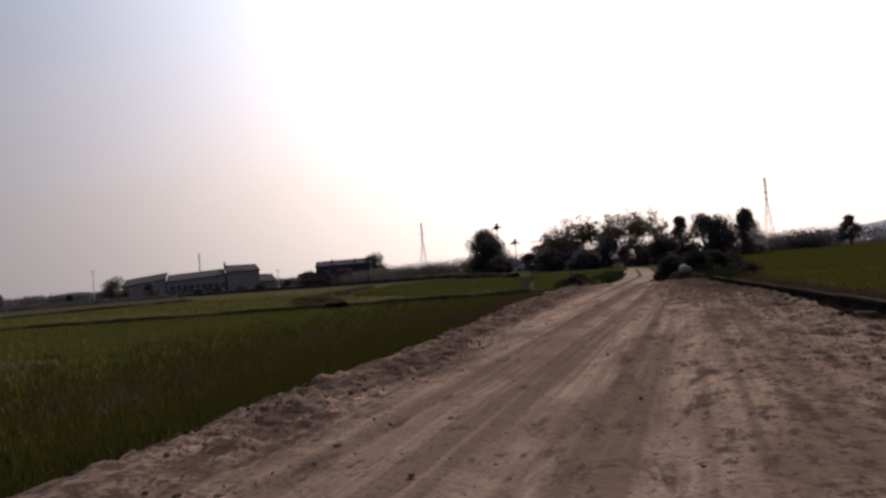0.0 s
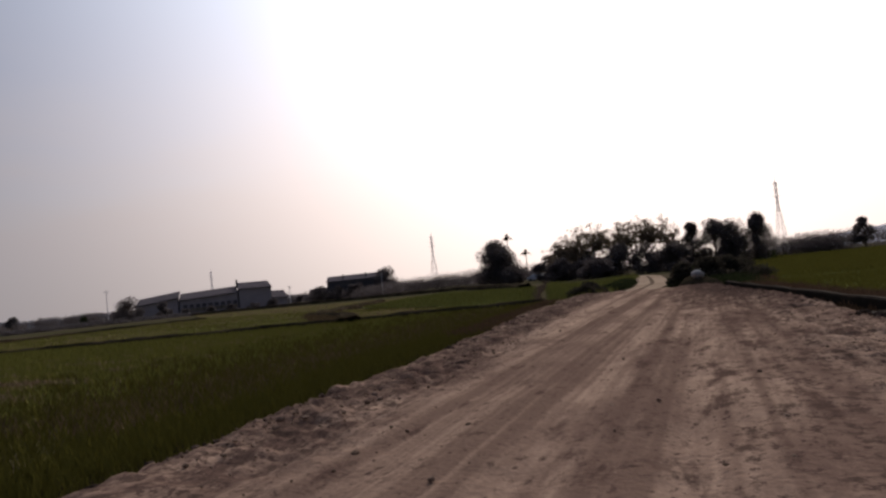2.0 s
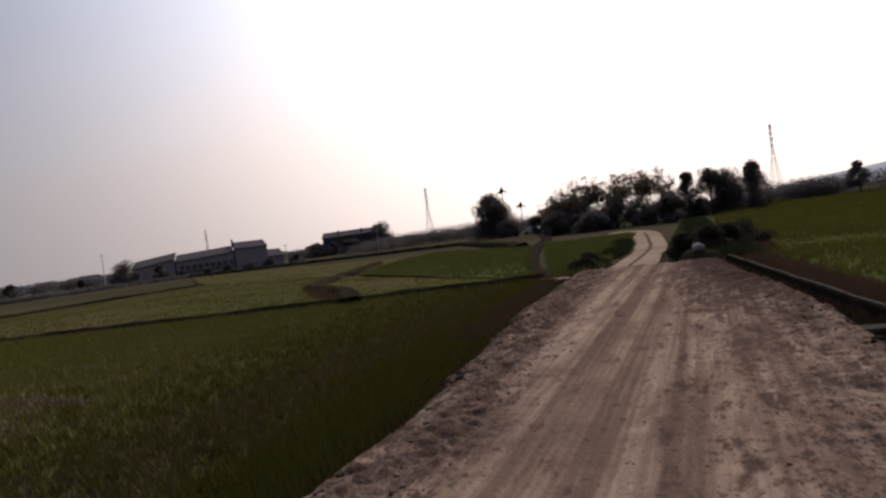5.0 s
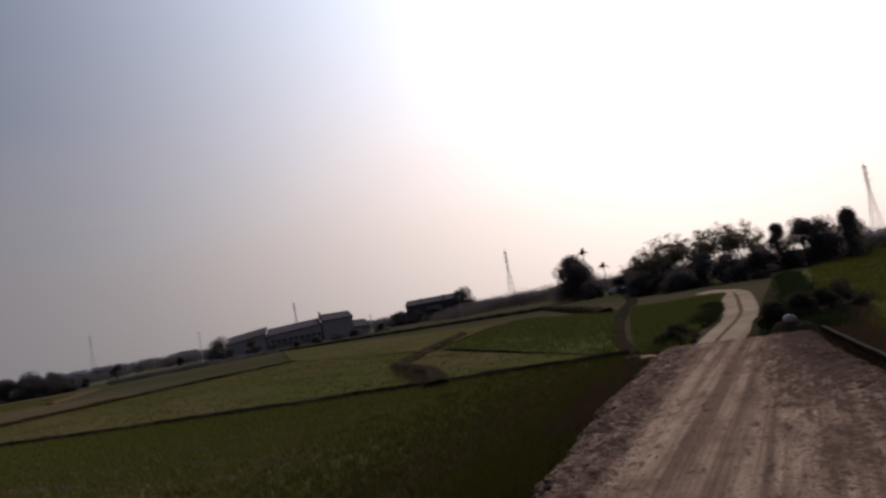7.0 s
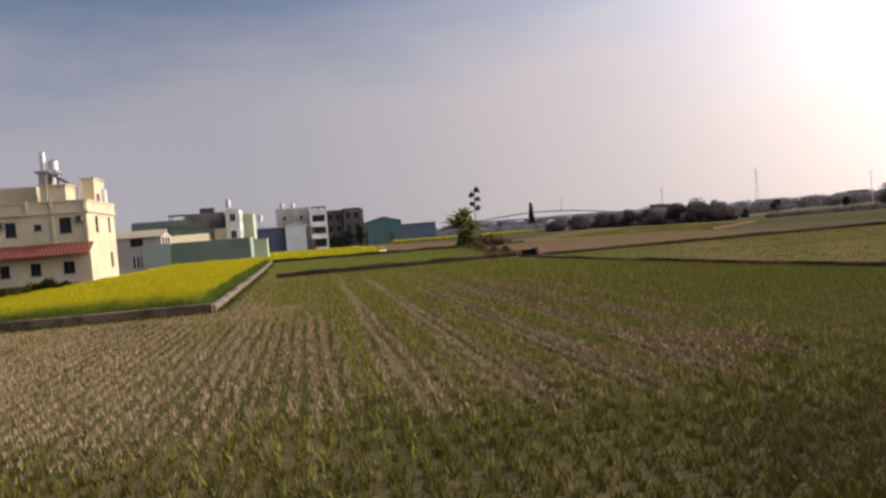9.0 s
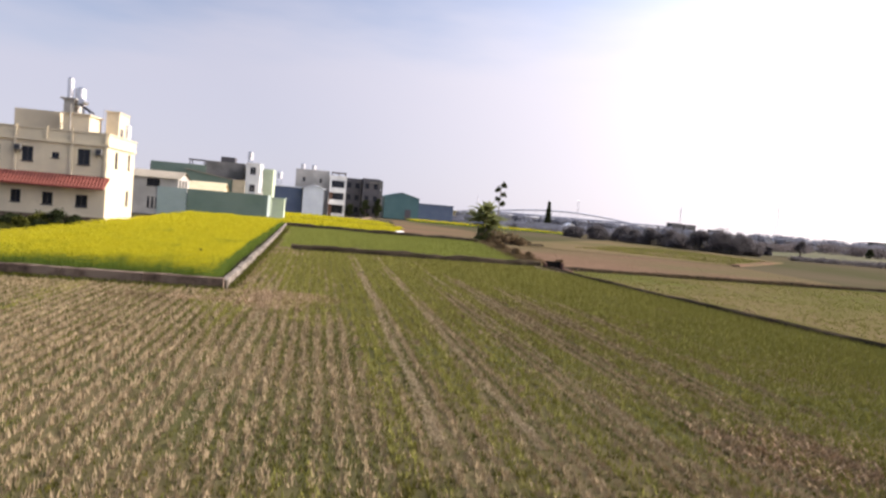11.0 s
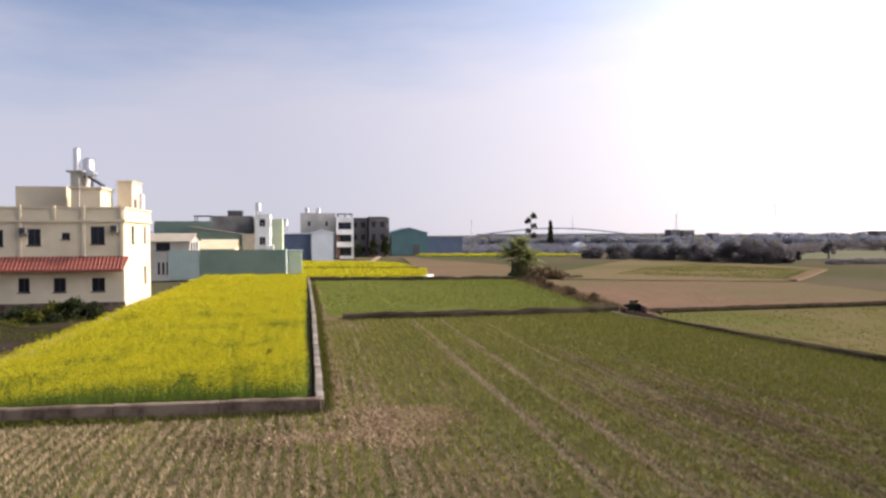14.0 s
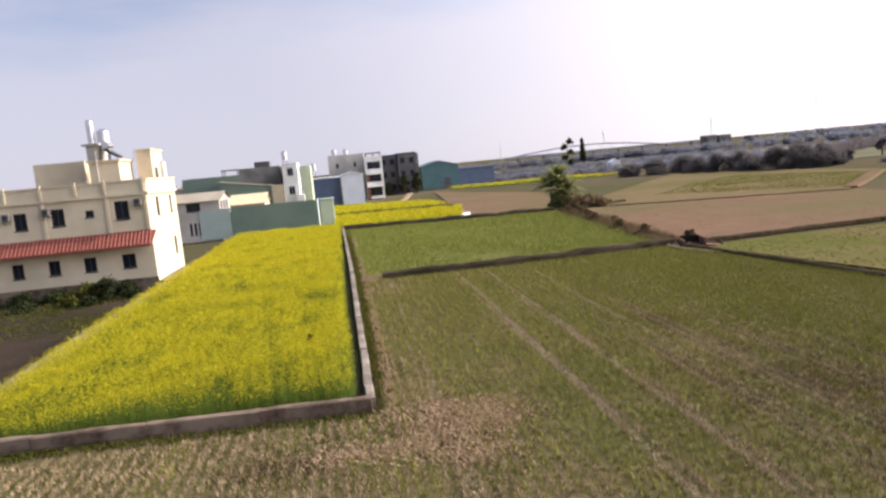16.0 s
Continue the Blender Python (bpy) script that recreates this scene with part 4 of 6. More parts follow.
    block("rear_slab", -1.42, 3.92, 8.855, -0.35, 6.98, 8.95, M_CREAM, rear)
    block("doorway", -0.415, 4.5, 6.3, -0.4, 5.3, 7.7, M_BLACK, rear)
    block("rear_room", -7.9, 4.1, 6.1, -4.7, 6.8, 8.5, M_CREAM, h)
    bm = bmesh.new()
    rod(bm, (-0.85, 1.6, 6.1), (-0.8, 1.6, 8.85), 0.03)
    part("mast", bm, M_STEEL, h)
    return h


cream_house()
water_tank(-15.55, 29.3, 9.4, 0.22, 1.42, 0.08, "tall slim stainless steel tank on a rooftop platform")
water_tank(-14.86, 29.4, 8.32, 0.38, 1.25, 0.62, "round stainless steel water tank on a rooftop stand")
water_tank(-12.42, 33.2, 6.1, 0.26, 1.2, 0.8, "stainless steel water tank on the flat roof")
water_tank(-12.75, 34.0, 6.1, 0.26, 1.1, 0.7, "stainless steel water tank beside a rooftop room")
heater = empty("solar_heater", -14.3, 28.95, 8.32, "sloping dark solar water heater on the roof", "solar heater")
bm = bmesh.new()
v = [bm.verts.new(p) for p in ((-0.35, -0.5, 0.62), (0.42, -0.5, 0.08), (0.42, 0.5, 0.08), (-0.35, 0.5, 0.62), (-0.29, -0.5, 0.72), (0.48, -0.5, 0.18), (0.48, 0.5, 0.18), (-0.29, 0.5, 0.72))]
for q in ((3, 2, 1, 0), (4, 5, 6, 7), (0, 1, 5, 4), (1, 2, 6, 5), (2, 3, 7, 6), (3, 0, 4, 7)):
    bm.faces.new([v[i] for i in q])
part("collector", bm, M_BLACK, heater)
bm = bmesh.new()
rod(bm, (-0.22, -0.55, 0.93), (-0.22, 0.6, 0.93), 0.21, 16)
part("heater_tank", bm, M_STEEL, heater)
for sx, sz in ((-0.33, 0.75), (0.4, 0.1)):
    for sy in (-0.45, 0.45):
        bm = bmesh.new()
        rod(bm, (sx, sy, 0), (sx, sy, sz), 0.025)
        part("stand_leg", bm, M_STEEL, heater)
for ax, az in ((-12.62, 5.33), (-17.98, 5.2), (-20.25, 5.1)):
    ac = empty("air_conditioner", ax, 27.0, az, "small grey air conditioner box on the wall", "air conditioner", "wall air conditioners")
    block("case", -0.2, -0.36, 0, 0.2, -0.004, 0.42, M_GREY, ac, bevel=0.02)
    bm = bmesh.new()
    rod(bm, (0, -0.38, 0.21), (0, -0.361, 0.21), 0.15, 14)
    part("fan_grille", bm, M_BLACK, ac)
    for bx in (-0.14, 0.14):
        bm = bmesh.new()
        rod(bm, (bx, -0.34, -0.03), (bx, -0.004, -0.03), 0.02)
        rod(bm, (bx, -0.3, -0.03), (bx, -0.004, -0.25), 0.015)
        part("bracket", bm, M_BLACK, ac)


# ---- buildings behind the rape ----
def gable(name, x, y, w, d, eave, ridge, wall, roof, label, category="warehouse", along="y", openings=(), side=(), turn=0.0, door=None, frames=None):
    """A hall with a pitched sheet roof; its ridge runs along the named axis."""
    b = empty(name, x, y, 0, label, category)
    b.rotation_euler = (0, 0, radians(turn))
    shell(b, 0, 0, w, d, 0, eave, wall, openings, side, 0.15, frames=frames or M_WHITESHEET)
    if along == "y":
        for yy in (0.0, d - 0.15):
            bm = bmesh.new()
            v = [bm.verts.new(p) for p in ((0, yy, eave), (w, yy, eave), (w / 2, yy, ridge), (0, yy + 0.15, eave), (w, yy + 0.15, eave), (w / 2, yy + 0.15, ridge))]
            for q in ((0, 1, 2), (5, 4, 3), (0, 2, 5, 3), (1, 4, 5, 2)):
                bm.faces.new([v[i] for i in q])
            part("gable_wall", bm, wall, b)
    else:
        for xx in (0.0, w - 0.15):
            bm = bmesh.new()
            v = [bm.verts.new(p) for p in ((xx, 0, eave), (xx, d, eave), (xx, d / 2, ridge), (xx + 0.15, 0, eave), (xx + 0.15, d, eave), (xx + 0.15, d / 2, ridge))]
            for q in ((0, 1, 2), (5, 4, 3), (0, 2, 5, 3), (1, 4, 5, 2)):
                bm.faces.new([v[i] for i in q])
            part("gable_wall", bm, wall, b)
    for s in (0, 1):
        bm = bmesh.new()
        n = 24
        length = d if along == "y" else w
        half = (w if along == "y" else d) / 2
        slope, last = (ridge - eave) / half, None
        for k in range(2 * n + 1):
            t, up = -0.25 + (length + 0.5) * k / (2 * n), 0.09 if k % 2 else 0.04
            cur = []
            for u in (-0.3, half):
                uu = u if s == 0 else 2 * half - u
                zz = eave + slope * u + up
                cur.append(bm.verts.new((uu, t, zz) if along == "y" else (t, uu, zz)))
            if last:
                bm.faces.new((last[0], last[1], cur[1], cur[0]))
            last = cur
        part("roof", bm, roof, b)
    if door:
        block("door", door[0], -0.06, 0, door[1], -0.004, door[2], M_GREYROOF, b)
    return b


def flat_block(name, x, y, w, d, h, wall, label, storeys, cols, side_cols=0, category="building", frames=None, band=None, parapet=0.5, win=(1.0, 1.3), balcony=False, first=1.0):
    """A flat-roofed building with rows of windows on its front and side."""
    b = empty(name, x, y, 0, label, category)
    step = h / storeys
    front, side = [], []
    for s in range(storeys):
        z = s * step + first
        for c in range(cols):
            m = w * (c + 0.5) / cols
            front.append((m - win[0] / 2, z, m + win[0] / 2, min(z + win[1], (s + 1) * step - 0.2)))
        for c in range(side_cols):
            m = d * (c + 0.5) / side_cols
            side.append((m - win[0] / 2, z, m + win[0] / 2, min(z + win[1], (s + 1) * step - 0.2)))
    shell(b, 0, 0, w, d, 0, h, wall, front, side, 0.2, frames=frames)
    block("roof", 0.2, 0.2, h - 0.3, w - 0.2, d - 0.2, h - 0.1, M_CONCRETE, b)
    bm = bmesh.new()
    fill(bm, 0, 0, h + 0.002, w, 0.15, h + parapet)
    fill(bm, w - 0.15, 0.15, h + 0.002, w, d, h + parapet)
    fill(bm, 0, 0.15, h + 0.002, 0.15, d, h + parapet)
    fill(bm, 0.15, d - 0.15, h + 0.002, w - 0.15, d, h + parapet)
    part("parapet", bm, wall, b)
    if balcony:
        for s in range(1, storeys):
            bm = bmesh.new()
            fill(bm, 0.1, -1.1, s * step - 0.12, w - 0.1, -0.004, s * step)
            fill(bm, 0.1, -1.1, s * step + 0.002, w - 0.1, -1.0, s * step + 0.95)
            part("balcony", bm, band or M_WHITE, b)
    return b


# long green sheet fence, ribbed panels between posts
fence = empty("fence", -17, 61, 0, "tall green corrugated metal fence, part paler", "fence")
for x0, x1, m, n in ((-15.9, -12.55, M_PALESHEET, 3), (-12.5, -3.1, M_GREENSHEET, 9)):
    step = (x1 - x0) / n
    for k in range(n):
        bm = bmesh.new()
        a = x0 + step * k + 17
        top = 3.42
        last = None
        for j in range(17):
            u, w = a + (step - 0.004) * j / 16, 0.0 if j % 4 < 2 else 0.007
            cur = [bm.verts.new((u, w, 0.15)), bm.verts.new((u, w, top)), bm.verts.new((u, 0.06, top)), bm.verts.new((u, 0.06, 0.15))]
            if last:
                bm.faces.new((last[0], cur[0], cur[1], last[1]))
                bm.faces.new((last[1], cur[1], cur[2], last[2]))
                bm.faces.new((last[2], cur[2], cur[3], last[3]))
            last = cur
        part("panel", bm, m, fence)
    for k in range(n + 1):
        block("post", x0 + step * k + 17 - 0.05, 0.065, 0, x0 + step * k + 17 + 0.05, 0.16, 3.0, M_PYLON, fence)
for k in range(3):
    block("panel", 13.92, 0.0 + k * 1.6, 0.1, 14.0, 1.57 + k * 1.6, 3.42, M_PALESHEET, fence, "pale green sheet panel at the return")
hut = empty("shed", -2.9, 67, 0, "small pale green lean-to shed beside the fence", "shed")
shell(hut, 0, 0, 1.6, 3, 0, 3.1, M_PALEGREEN)
block("roof", -0.1, -0.15, 3.11, 1.75, 3.1, 3.2, M_PALESHEET, hut)

# pale house half hidden by the cream one
gable("house", -20.4, 61.1, 6.8, 7, 4.45, 5.3, M_OFFWHITE, M_DULLROOF, "dull white house with narrow windows and a low pitched roof", "house", "x", openings=[(3.35, 0.8, 3.62, 2.1), (3.82, 0.8, 4.09, 2.1), (4.29, 0.8, 4.56, 2.1), (3.2, 3.4, 4.7, 4.3)], side=[(0.7, 3.3, 1.9, 4.3), (2.6, 3.3, 3.8, 4.3), (4.5, 3.3, 5.7, 4.3)], frames=M_BLACK)
marker = empty("concrete_block", 13.1, 57.6, -0.05, "pale concrete block at the end of the rape strip", "concrete block")
block("body", -0.9, -0.25, 0, 0.9, 0.25, 0.5, M_WHITE, marker, bevel=0.05).rotation_euler = (0, 0, 0.9)
gable("shed", -15.6, 71, 5.8, 6, 3.4, 4.5, M_TAN, M_YELLOWSHEET, "low building with a cream sheet roof", "shed", "x")
# dark building with green roof and a white front tower
b = flat_block("building", -22.6, 86, 13.9, 10, 6.3, M_GREY, "grey building with a green sheet wall and roof shelters", 2, 4, 2, parapet=0.4)
block("wall_cladding", 0.1, -0.1, 0.3, 8.2, -0.004, 7.2, M_GREENSHEET, b)
block("upper_storey", 8.0, 0.3, 6.71, 13.85, 6, 8.0, M_GREY, b)
block("roof_box", 10.3, 0.4, 8.01, 12.4, 3, 8.8, M_DARK, b)
block("canopy", 5.5, 0.3, 7.9, 8.0, 3.0, 8.05, M_DARK, b)
for px in (5.6, 7.75):
    for py in (0.5, 2.7):
        block("canopy_post", px, py, 6.71, px + 0.12, py + 0.12, 7.895, M_DARK, b)
tower = flat_block("tower_house", -8.2, 84, 2.1, 6, 8.0, M_WHITE, "narrow white three-storey house front", 3, 1, 3, "house", win=(0.9, 1.2), parapet=0.15)
# plain block added for unidentified white shapes at the tower foot
block("white_block", 1.75, -1.6, 0, 2.75, -0.004, 3.6, M_WHITE, tower)
block("wall", -9.75, 81.5, 0, -8.0, 81.8, 5.3, M_TAN, tagged(empty("annex", 0, 0, 0), "tan rendered annex wall beside the white house", "annex"))
water_tank(-7.9, 86.5, 8.0, 0.4, 1.2, 0.7)
lean = empty("shed", -16.8, 82, 0, "green sheet lean-to with a sloping tan roof edge", "shed")
for name, m, lo, rise, out in (("wall", M_GREENSHEET, 0.0, 0.0, 0.0), ("roof", M_DULLROOF, 0.004, 0.12, 0.15)):
    bm = bmesh.new()
    za, zb = 6.3, 5.1
    base = (za + lo, zb + lo) if rise else (0.0, 0.0)
    v = [bm.verts.new(p) for p in ((-out, -out, base[0]), (7.5 + out, -out, base[1]), (7.5 + out, 3.6, base[1]), (-out, 3.6, base[0]), (-out, -out, za + lo + rise), (7.5 + out, -out, zb + lo + rise), (7.5 + out, 3.6, zb + lo + rise), (-out, 3.6, za + lo + rise))]
    for q in ((3, 2, 1, 0), (4, 5, 6, 7), (0, 1, 5, 4), (1, 2, 6, 5), (2, 3, 7, 6), (3, 0, 4, 7)):
        bm.faces.new([v[i] for i in q])
    part(name, bm, m, lean)
slab = empty("tower_wall", -7.2, 92, 0, "tall blank pale green wall with a dark blue flank", "building")
block("side_wall", 0, 0.5, 0, 1.0, 6, 7.5, M_SLATE, slab)
block("front_wall", 1.02, 0, 0, 2.6, 6, 7.7, M_PALEGREEN, slab)
# blue and white warehouse
gable("warehouse", 0.0, 111, 4.0, 16, 5.5, 6.1, M_WHITESHEET, M_WHITESHEET, "warehouse with a white sheet gable", "warehouse")
w = empty("warehouse", -6.2, 112, 0, "low dark blue sheet warehouse", "warehouse")
shell(w, 0, 0, 6.0, 14, 0, 5.3, M_BLUESHEET)
block("roof", -0.2, -0.2, 5.31, 6.0, 14.2, 5.5, M_WHITESHEET, w)
# white apartment house with balconies, and dark ones
flat_block("apartment_house", -2.3, 131, 7.4, 10, 9.2, M_OFFWHITE, "white apartment house with few windows and rooftop tanks", 3, 2, 0, "apartment house", M_BLACK, win=(0.5, 0.9), parapet=0.6)
front = flat_block("apartment_house", 5.2, 129, 3.7, 10, 8.0, M_WHITE, "apartment house front with white balconies", 3, 1, 1, "apartment house", M_BLACK, win=(2.8, 2.0), first=0.7, balcony=True, parapet=0.9)
block("roof_canopy", 0.3, 0.2, 9.55, 3.6, 4.5, 9.7, M_BROWNROOF, front, "brown sheet canopy over the roof terrace")
for px in (0.4, 1.9, 3.4):
    for py in (0.3, 4.2):
        block("canopy_post", px, py, 7.92, px + 0.12, py + 0.12, 9.545, M_BROWNROOF, front)
block("stair_wall", 0.05, -0.14, 0.0, 0.75, -0.004, 5.4, M_RUST, front, "reddish brown tiled stair wall")
for k, (px, py, h) in enumerate(((6.2, 129.5, 1.1), (7.2, 129.5, 1.4), (8.2, 129.6, 1.0))):
    tree(px, py, 7.9, h, 1.0, "straggly dry plant on the roof terrace", 150 + k, 400, 0.2, L_DRY, clumps=7, bare=-0.1, trunk=0.06, category="plant", name="roof_plant", group="roof terrace plants")
water_tank(-0.9, 133, 9.2, 0.5, 1.2, 0.6)
water_tank(1.5, 133, 9.2, 0.5, 1.1, 0.6)
water_tank(-5.0, 118, 5.5, 0.5, 1.3, 1.4)
flat_block("apartment_house", 9.2, 145, 4.0, 10, 8.8, M_DARK, "dark tiled apartment house", 3, 2, 0, "apartment house", M_BLACK, parapet=0.4)
end = flat_block("apartment_house", 13.4, 143, 4.2, 10, 8.9, M_DARK, "dark apartment house with grey upper floors", 3, 2, 2, "apartment house", M_BLACK, parapet=0.5)
flat_block("apartment_house", 17.7, 146, 0.8, 10, 8.7, M_GREY, "narrow grey rendered stair tower", 3, 1, 0, "building", win=(0.3, 0.8))
block("cornice", 1.6, -0.16, 8.3, 4.2, -0.004, 8.75, M_GREY, end)
gable("warehouse", 19.5, 150, 9.0, 14, 5.6, 6.8, M_TEAL, M_TEAL, "teal metal warehouse with a low gable", "warehouse", door=(5.5, 7.0, 2.6))
w = empty("warehouse", 28.9, 153, 0, "long low blue-grey shed", "warehouse")
shell(w, 0, 0, 9.2, 10, 0, 4.3, M_BLUESHEET)
block("roof", -0.2, -0.2, 4.31, 9.4, 10.2, 4.55, M_BLUESHEET, w)
gable("hut", 79, 178, 3.2, 3, 1.7, 2.6, M_WHITE, M_WHITESHEET, "small white field hut", "hut")

# ---- factory, far buildings ----
f = empty("factory", 150.4, 114.4, -0.3, "long grey factory with stepped sheet roofs", "factory")
f.rotation_euler = (0, 0, radians(-50.4))
def hall(parent, x0, x1, d, za, zb, wall, roof, name):
    bm = bmesh.new()
    v = [bm.verts.new(p) for p in ((x0, 0, 0), (x1, 0, 0), (x1, d, 0), (x0, d, 0), (x0, 0, za), (x1, 0, zb), (x1, d, zb), (x0, d, za))]
    for q in ((0, 1, 5, 4), (1, 2, 6, 5), (2, 3, 7, 6), (3, 0, 4, 7)):
        bm.faces.new([v[i] for i in q])
    part(name, bm, wall, parent)
    bm = bmesh.new()
    v = [bm.verts.new(p) for z in (0.01, 0.35) for p in ((x0 - 0.2, -0.5, za - 0.15 + z), (x1 + 0.2, -0.5, zb - 0.15 + z), (x1 + 0.2, d, zb + z + 2.0), (x0 - 0.2, d, za + z + 2.0))]
    for q in ((3, 2, 1, 0), (4, 5, 6, 7), (0, 1, 5, 4), (1, 2, 6, 5), (2, 3, 7, 6), (3, 0, 4, 7)):
        bm.faces.new([v[i] for i in q])
    part("roof", bm, roof, parent)
hall(f, -2.2, 8.6, 16, 3.6, 5.0, M_FACTORY, M_GREYROOF, "hall")
hall(f, 9.0, 24.4, 18, 4.2, 5.1, M_FACTORY, M_GREYROOF, "hall")
hall(f, 24.8, 33.7, 14, 5.9, 5.8, M_FACTORY, M_GREYROOF, "hall")
hall(f, 34.0, 38.0, 10, 2.6, 2.4, M_FACTORY, M_GREYROOF, "annex")
bm = bmesh.new()
drum(bm, 24.5, 3, 6.4, 0.3, 0.25, 2.4)
part("chimney", bm, M_BLACK, f)
for k in range(9):
    block("window", 9.8 + k * 1.65, -0.06, 2.0, 11.0 + k * 1.65, -0.004, 3.0, M_GREYROOF, f, "grey strip window")
block("light_band", 9.2, -0.08, 0.9, 24.2, -0.061, 1.9, M_CONCRETE, f)
b2 = empty("factory", 226.5, 105.5, -0.3, "dark flat-roofed works building among trees", "factory")
b2.rotation_euler = (0, 0, radians(-62.6))
hall(b2, 3, 24, 14, 6.6, 6.8, M_DARK, M_GREYROOF, "hall")
hall(b2, -4, 2.6, 10, 2.4, 2.6, M_FACTORY, M_GREYROOF, "annex")
for cx in (9.0, 17.5):
    bm = bmesh.new()
    drum(bm, cx, 2, 7.5, 0.3, 0.25, 1.6)
    part("chimney", bm, M_BLACK, b2)
block("light_band", 3.2, -0.09, 0.5, 23.8, -0.004, 1.5, M_CONCRETE, b2)

# a building among the trees beyond the road, and a parked white car
flat_block("house", 133, -8.5, 8, 5.5, 4.4, M_GREY, "grey flat-roofed house among trees", 2, 2, 1, "house")
car = empty("car", 139.8, 3.0, 0.0, "white parked car beside the trees", "car")
car.rotation_euler = (0, 0, radians(80))
bm = bmesh.new()
prof = [(-2.1, 0.35), (-2.1, 0.8), (-1.3, 0.92), (-0.7, 1.42), (0.9, 1.45), (1.6, 0.98), (2.1, 0.85), (2.15, 0.35)]
vs = [[bm.verts.new((x, yy * (0.82 if z > 1.1 else 1), z)) for x, z in prof] for yy in (-0.85, 0.85)]
bm.faces.new(vs[0])
bm.faces.new(vs[1][::-1])
for k in range(len(prof)):
    q = (k + 1) % len(prof)
    bm.faces.new((vs[0][q], vs[0][k], vs[1][k], vs[1][q]))
part("body", bm, M_CARWHITE, car)
for sx in (-1.3, 1.35):
    for sy in (-0.86, 0.86):
        bm = bmesh.new()
        rod(bm, (sx, sy - 0.1, 0.32), (sx, sy + 0.1, 0.32), 0.32, 14)
        part("wheel", bm, M_BLACK, car)
block("side_window", -0.85, -0.83, 0.98, 0.95, -0.8, 1.32, M_GLASS, car)


# ---- pylons and bridge ----
def pylon(x, y, h, turn, seed=0):
    """A lattice mast: four legs, bracing and three pairs of arms."""
    p = empty("pylon", x, y, -0.2, "tall grey lattice power pylon, steel paled for haze", "pylon", "power pylons")
    p.rotation_euler = (0, 0, turn)
    w0, w1, r = h * 0.075, h * 0.012, h * 0.0015
    at = lambda f: w0 + (w1 - w0) * min(1, f / 0.62) if f < 0.62 else w1
    bm = bmesh.new()
    levels = [0, 0.16, 0.3, 0.42, 0.52, 0.62, 0.7, 0.78, 0.86, 0.94]
    for a, b in zip(levels, levels[1:]):
        for sx, sy in ((1, 1), (1, -1), (-1, -1), (-1, 1)):
            rod(bm, (sx * at(a), sy * at(a), a * h), (sx * at(b), sy * at(b), b * h), r * 1.5, 4)
            nx, ny = -sy, sx
            rod(bm, (sx * at(a), sy * at(a), a * h), (nx * at(b), ny * at(b), b * h), r, 4)
            rod(bm, (nx * at(a), ny * at(a), a * h), (sx * at(b), sy * at(b), b * h), r, 4)
    rod(bm, (0, 0, 0.93 * h), (0, 0, h), r * 2, 4)
    part("mast", bm, M_PYLON, p)
    for f, L in ((0.74, 0.06), (0.82, 0.05), (0.90, 0.04)):
        for s in (-1, 1):
            bm = bmesh.new()
            rod(bm, (0, s * w1, f * h), (0, s * L * h, f * h + 0.01 * h), r, 4)
            rod(bm, (0, s * w1, (f + 0.035) * h), (0, s * L * h, f * h + 0.01 * h), r, 4)
            part("arm", bm, M_PYLON, p)


for k, (px, py, ph) in enumerate(((448, 146.7, 38), (464, -72, 46), (392, 674, 29), (372.6, 483.6, 33), (420, 312, 30), (330, 820, 30), (230, 960, 28))):
    pylon(px, py, ph, 0.3 * k)

for ux, uy, uh in ((170.6, 81.4, 5.6), (140.7, 117.2, 8.7), (186, 60, 6.5)):
    up = empty("utility_pole", ux, uy, -0.3, "thin grey utility pole behind the fields", "utility pole", "utility poles")
    bm = bmesh.new()
    rod(bm, (0, 0, 0), (0, 0, uh), 0.11, 7, 0.07)
    part("pole", bm, M_PYLON, up)
    bm = bmesh.new()
    rod(bm, (-0.5, 0.5, uh - 0.5), (0.5, -0.5, uh - 0.5), 0.05)
    part("crossarm", bm, M_PYLON, up)
bridge = empty("bridge", 0, 600, 0, "long far bridge with a low arch, blue-grey haze in its colour", "bridge")
bm = bmesh.new()
for k in range(24):
    a, b = 150 + k * 9, 150 + (k + 1) * 9
    rod(bm, (a, 0, 5.0), (b, 0, 5.0), 0.8, 6)
part("deck", bm, M_FARSTEEL, bridge)
for x0, x1, hh in ((155, 300, 5.5),):
    bm = bmesh.new()
    for k in range(30):
        f, g = k / 30, (k + 1) / 30
        rod(bm, (x0 + (x1 - x0) * f, 0, 5.2 + hh * math.sin(math.pi * f)), (x0 + (x1 - x0) * g, 0, 5.2 + hh * math.sin(math.pi * g)), 0.65, 6)
    part("arch", bm, M_FARSTEEL, bridge)
    for k in range(1, 12):
        f = k / 12
        bm = bmesh.new()
        rod(bm, (x0 + (x1 - x0) * f, 0, 5.1), (x0 + (x1 - x0) * f, 0, 5.2 + hh * math.sin(math.pi * f)), 0.12, 4)
        part("hanger", bm, M_FARSTEEL, bridge)
for k in range(9):
    block("pier", 160 + k * 24, -1, -0.3, 162 + k * 24, 1, 4.3, M_CONCRETE, bridge)

# distant town blocks and hills
for bx, by, bw, bh in ((300, 520, 9, 8), (312, 520, 10, 7.5), (330, 505, 6, 5), (420, 430, 10, 6)):
    flat_block("building", bx, by, bw, 10, bh, M_GREY, "pale grey building on the hazy horizon", 2, 3, 0, win=(1.2, 1.2))
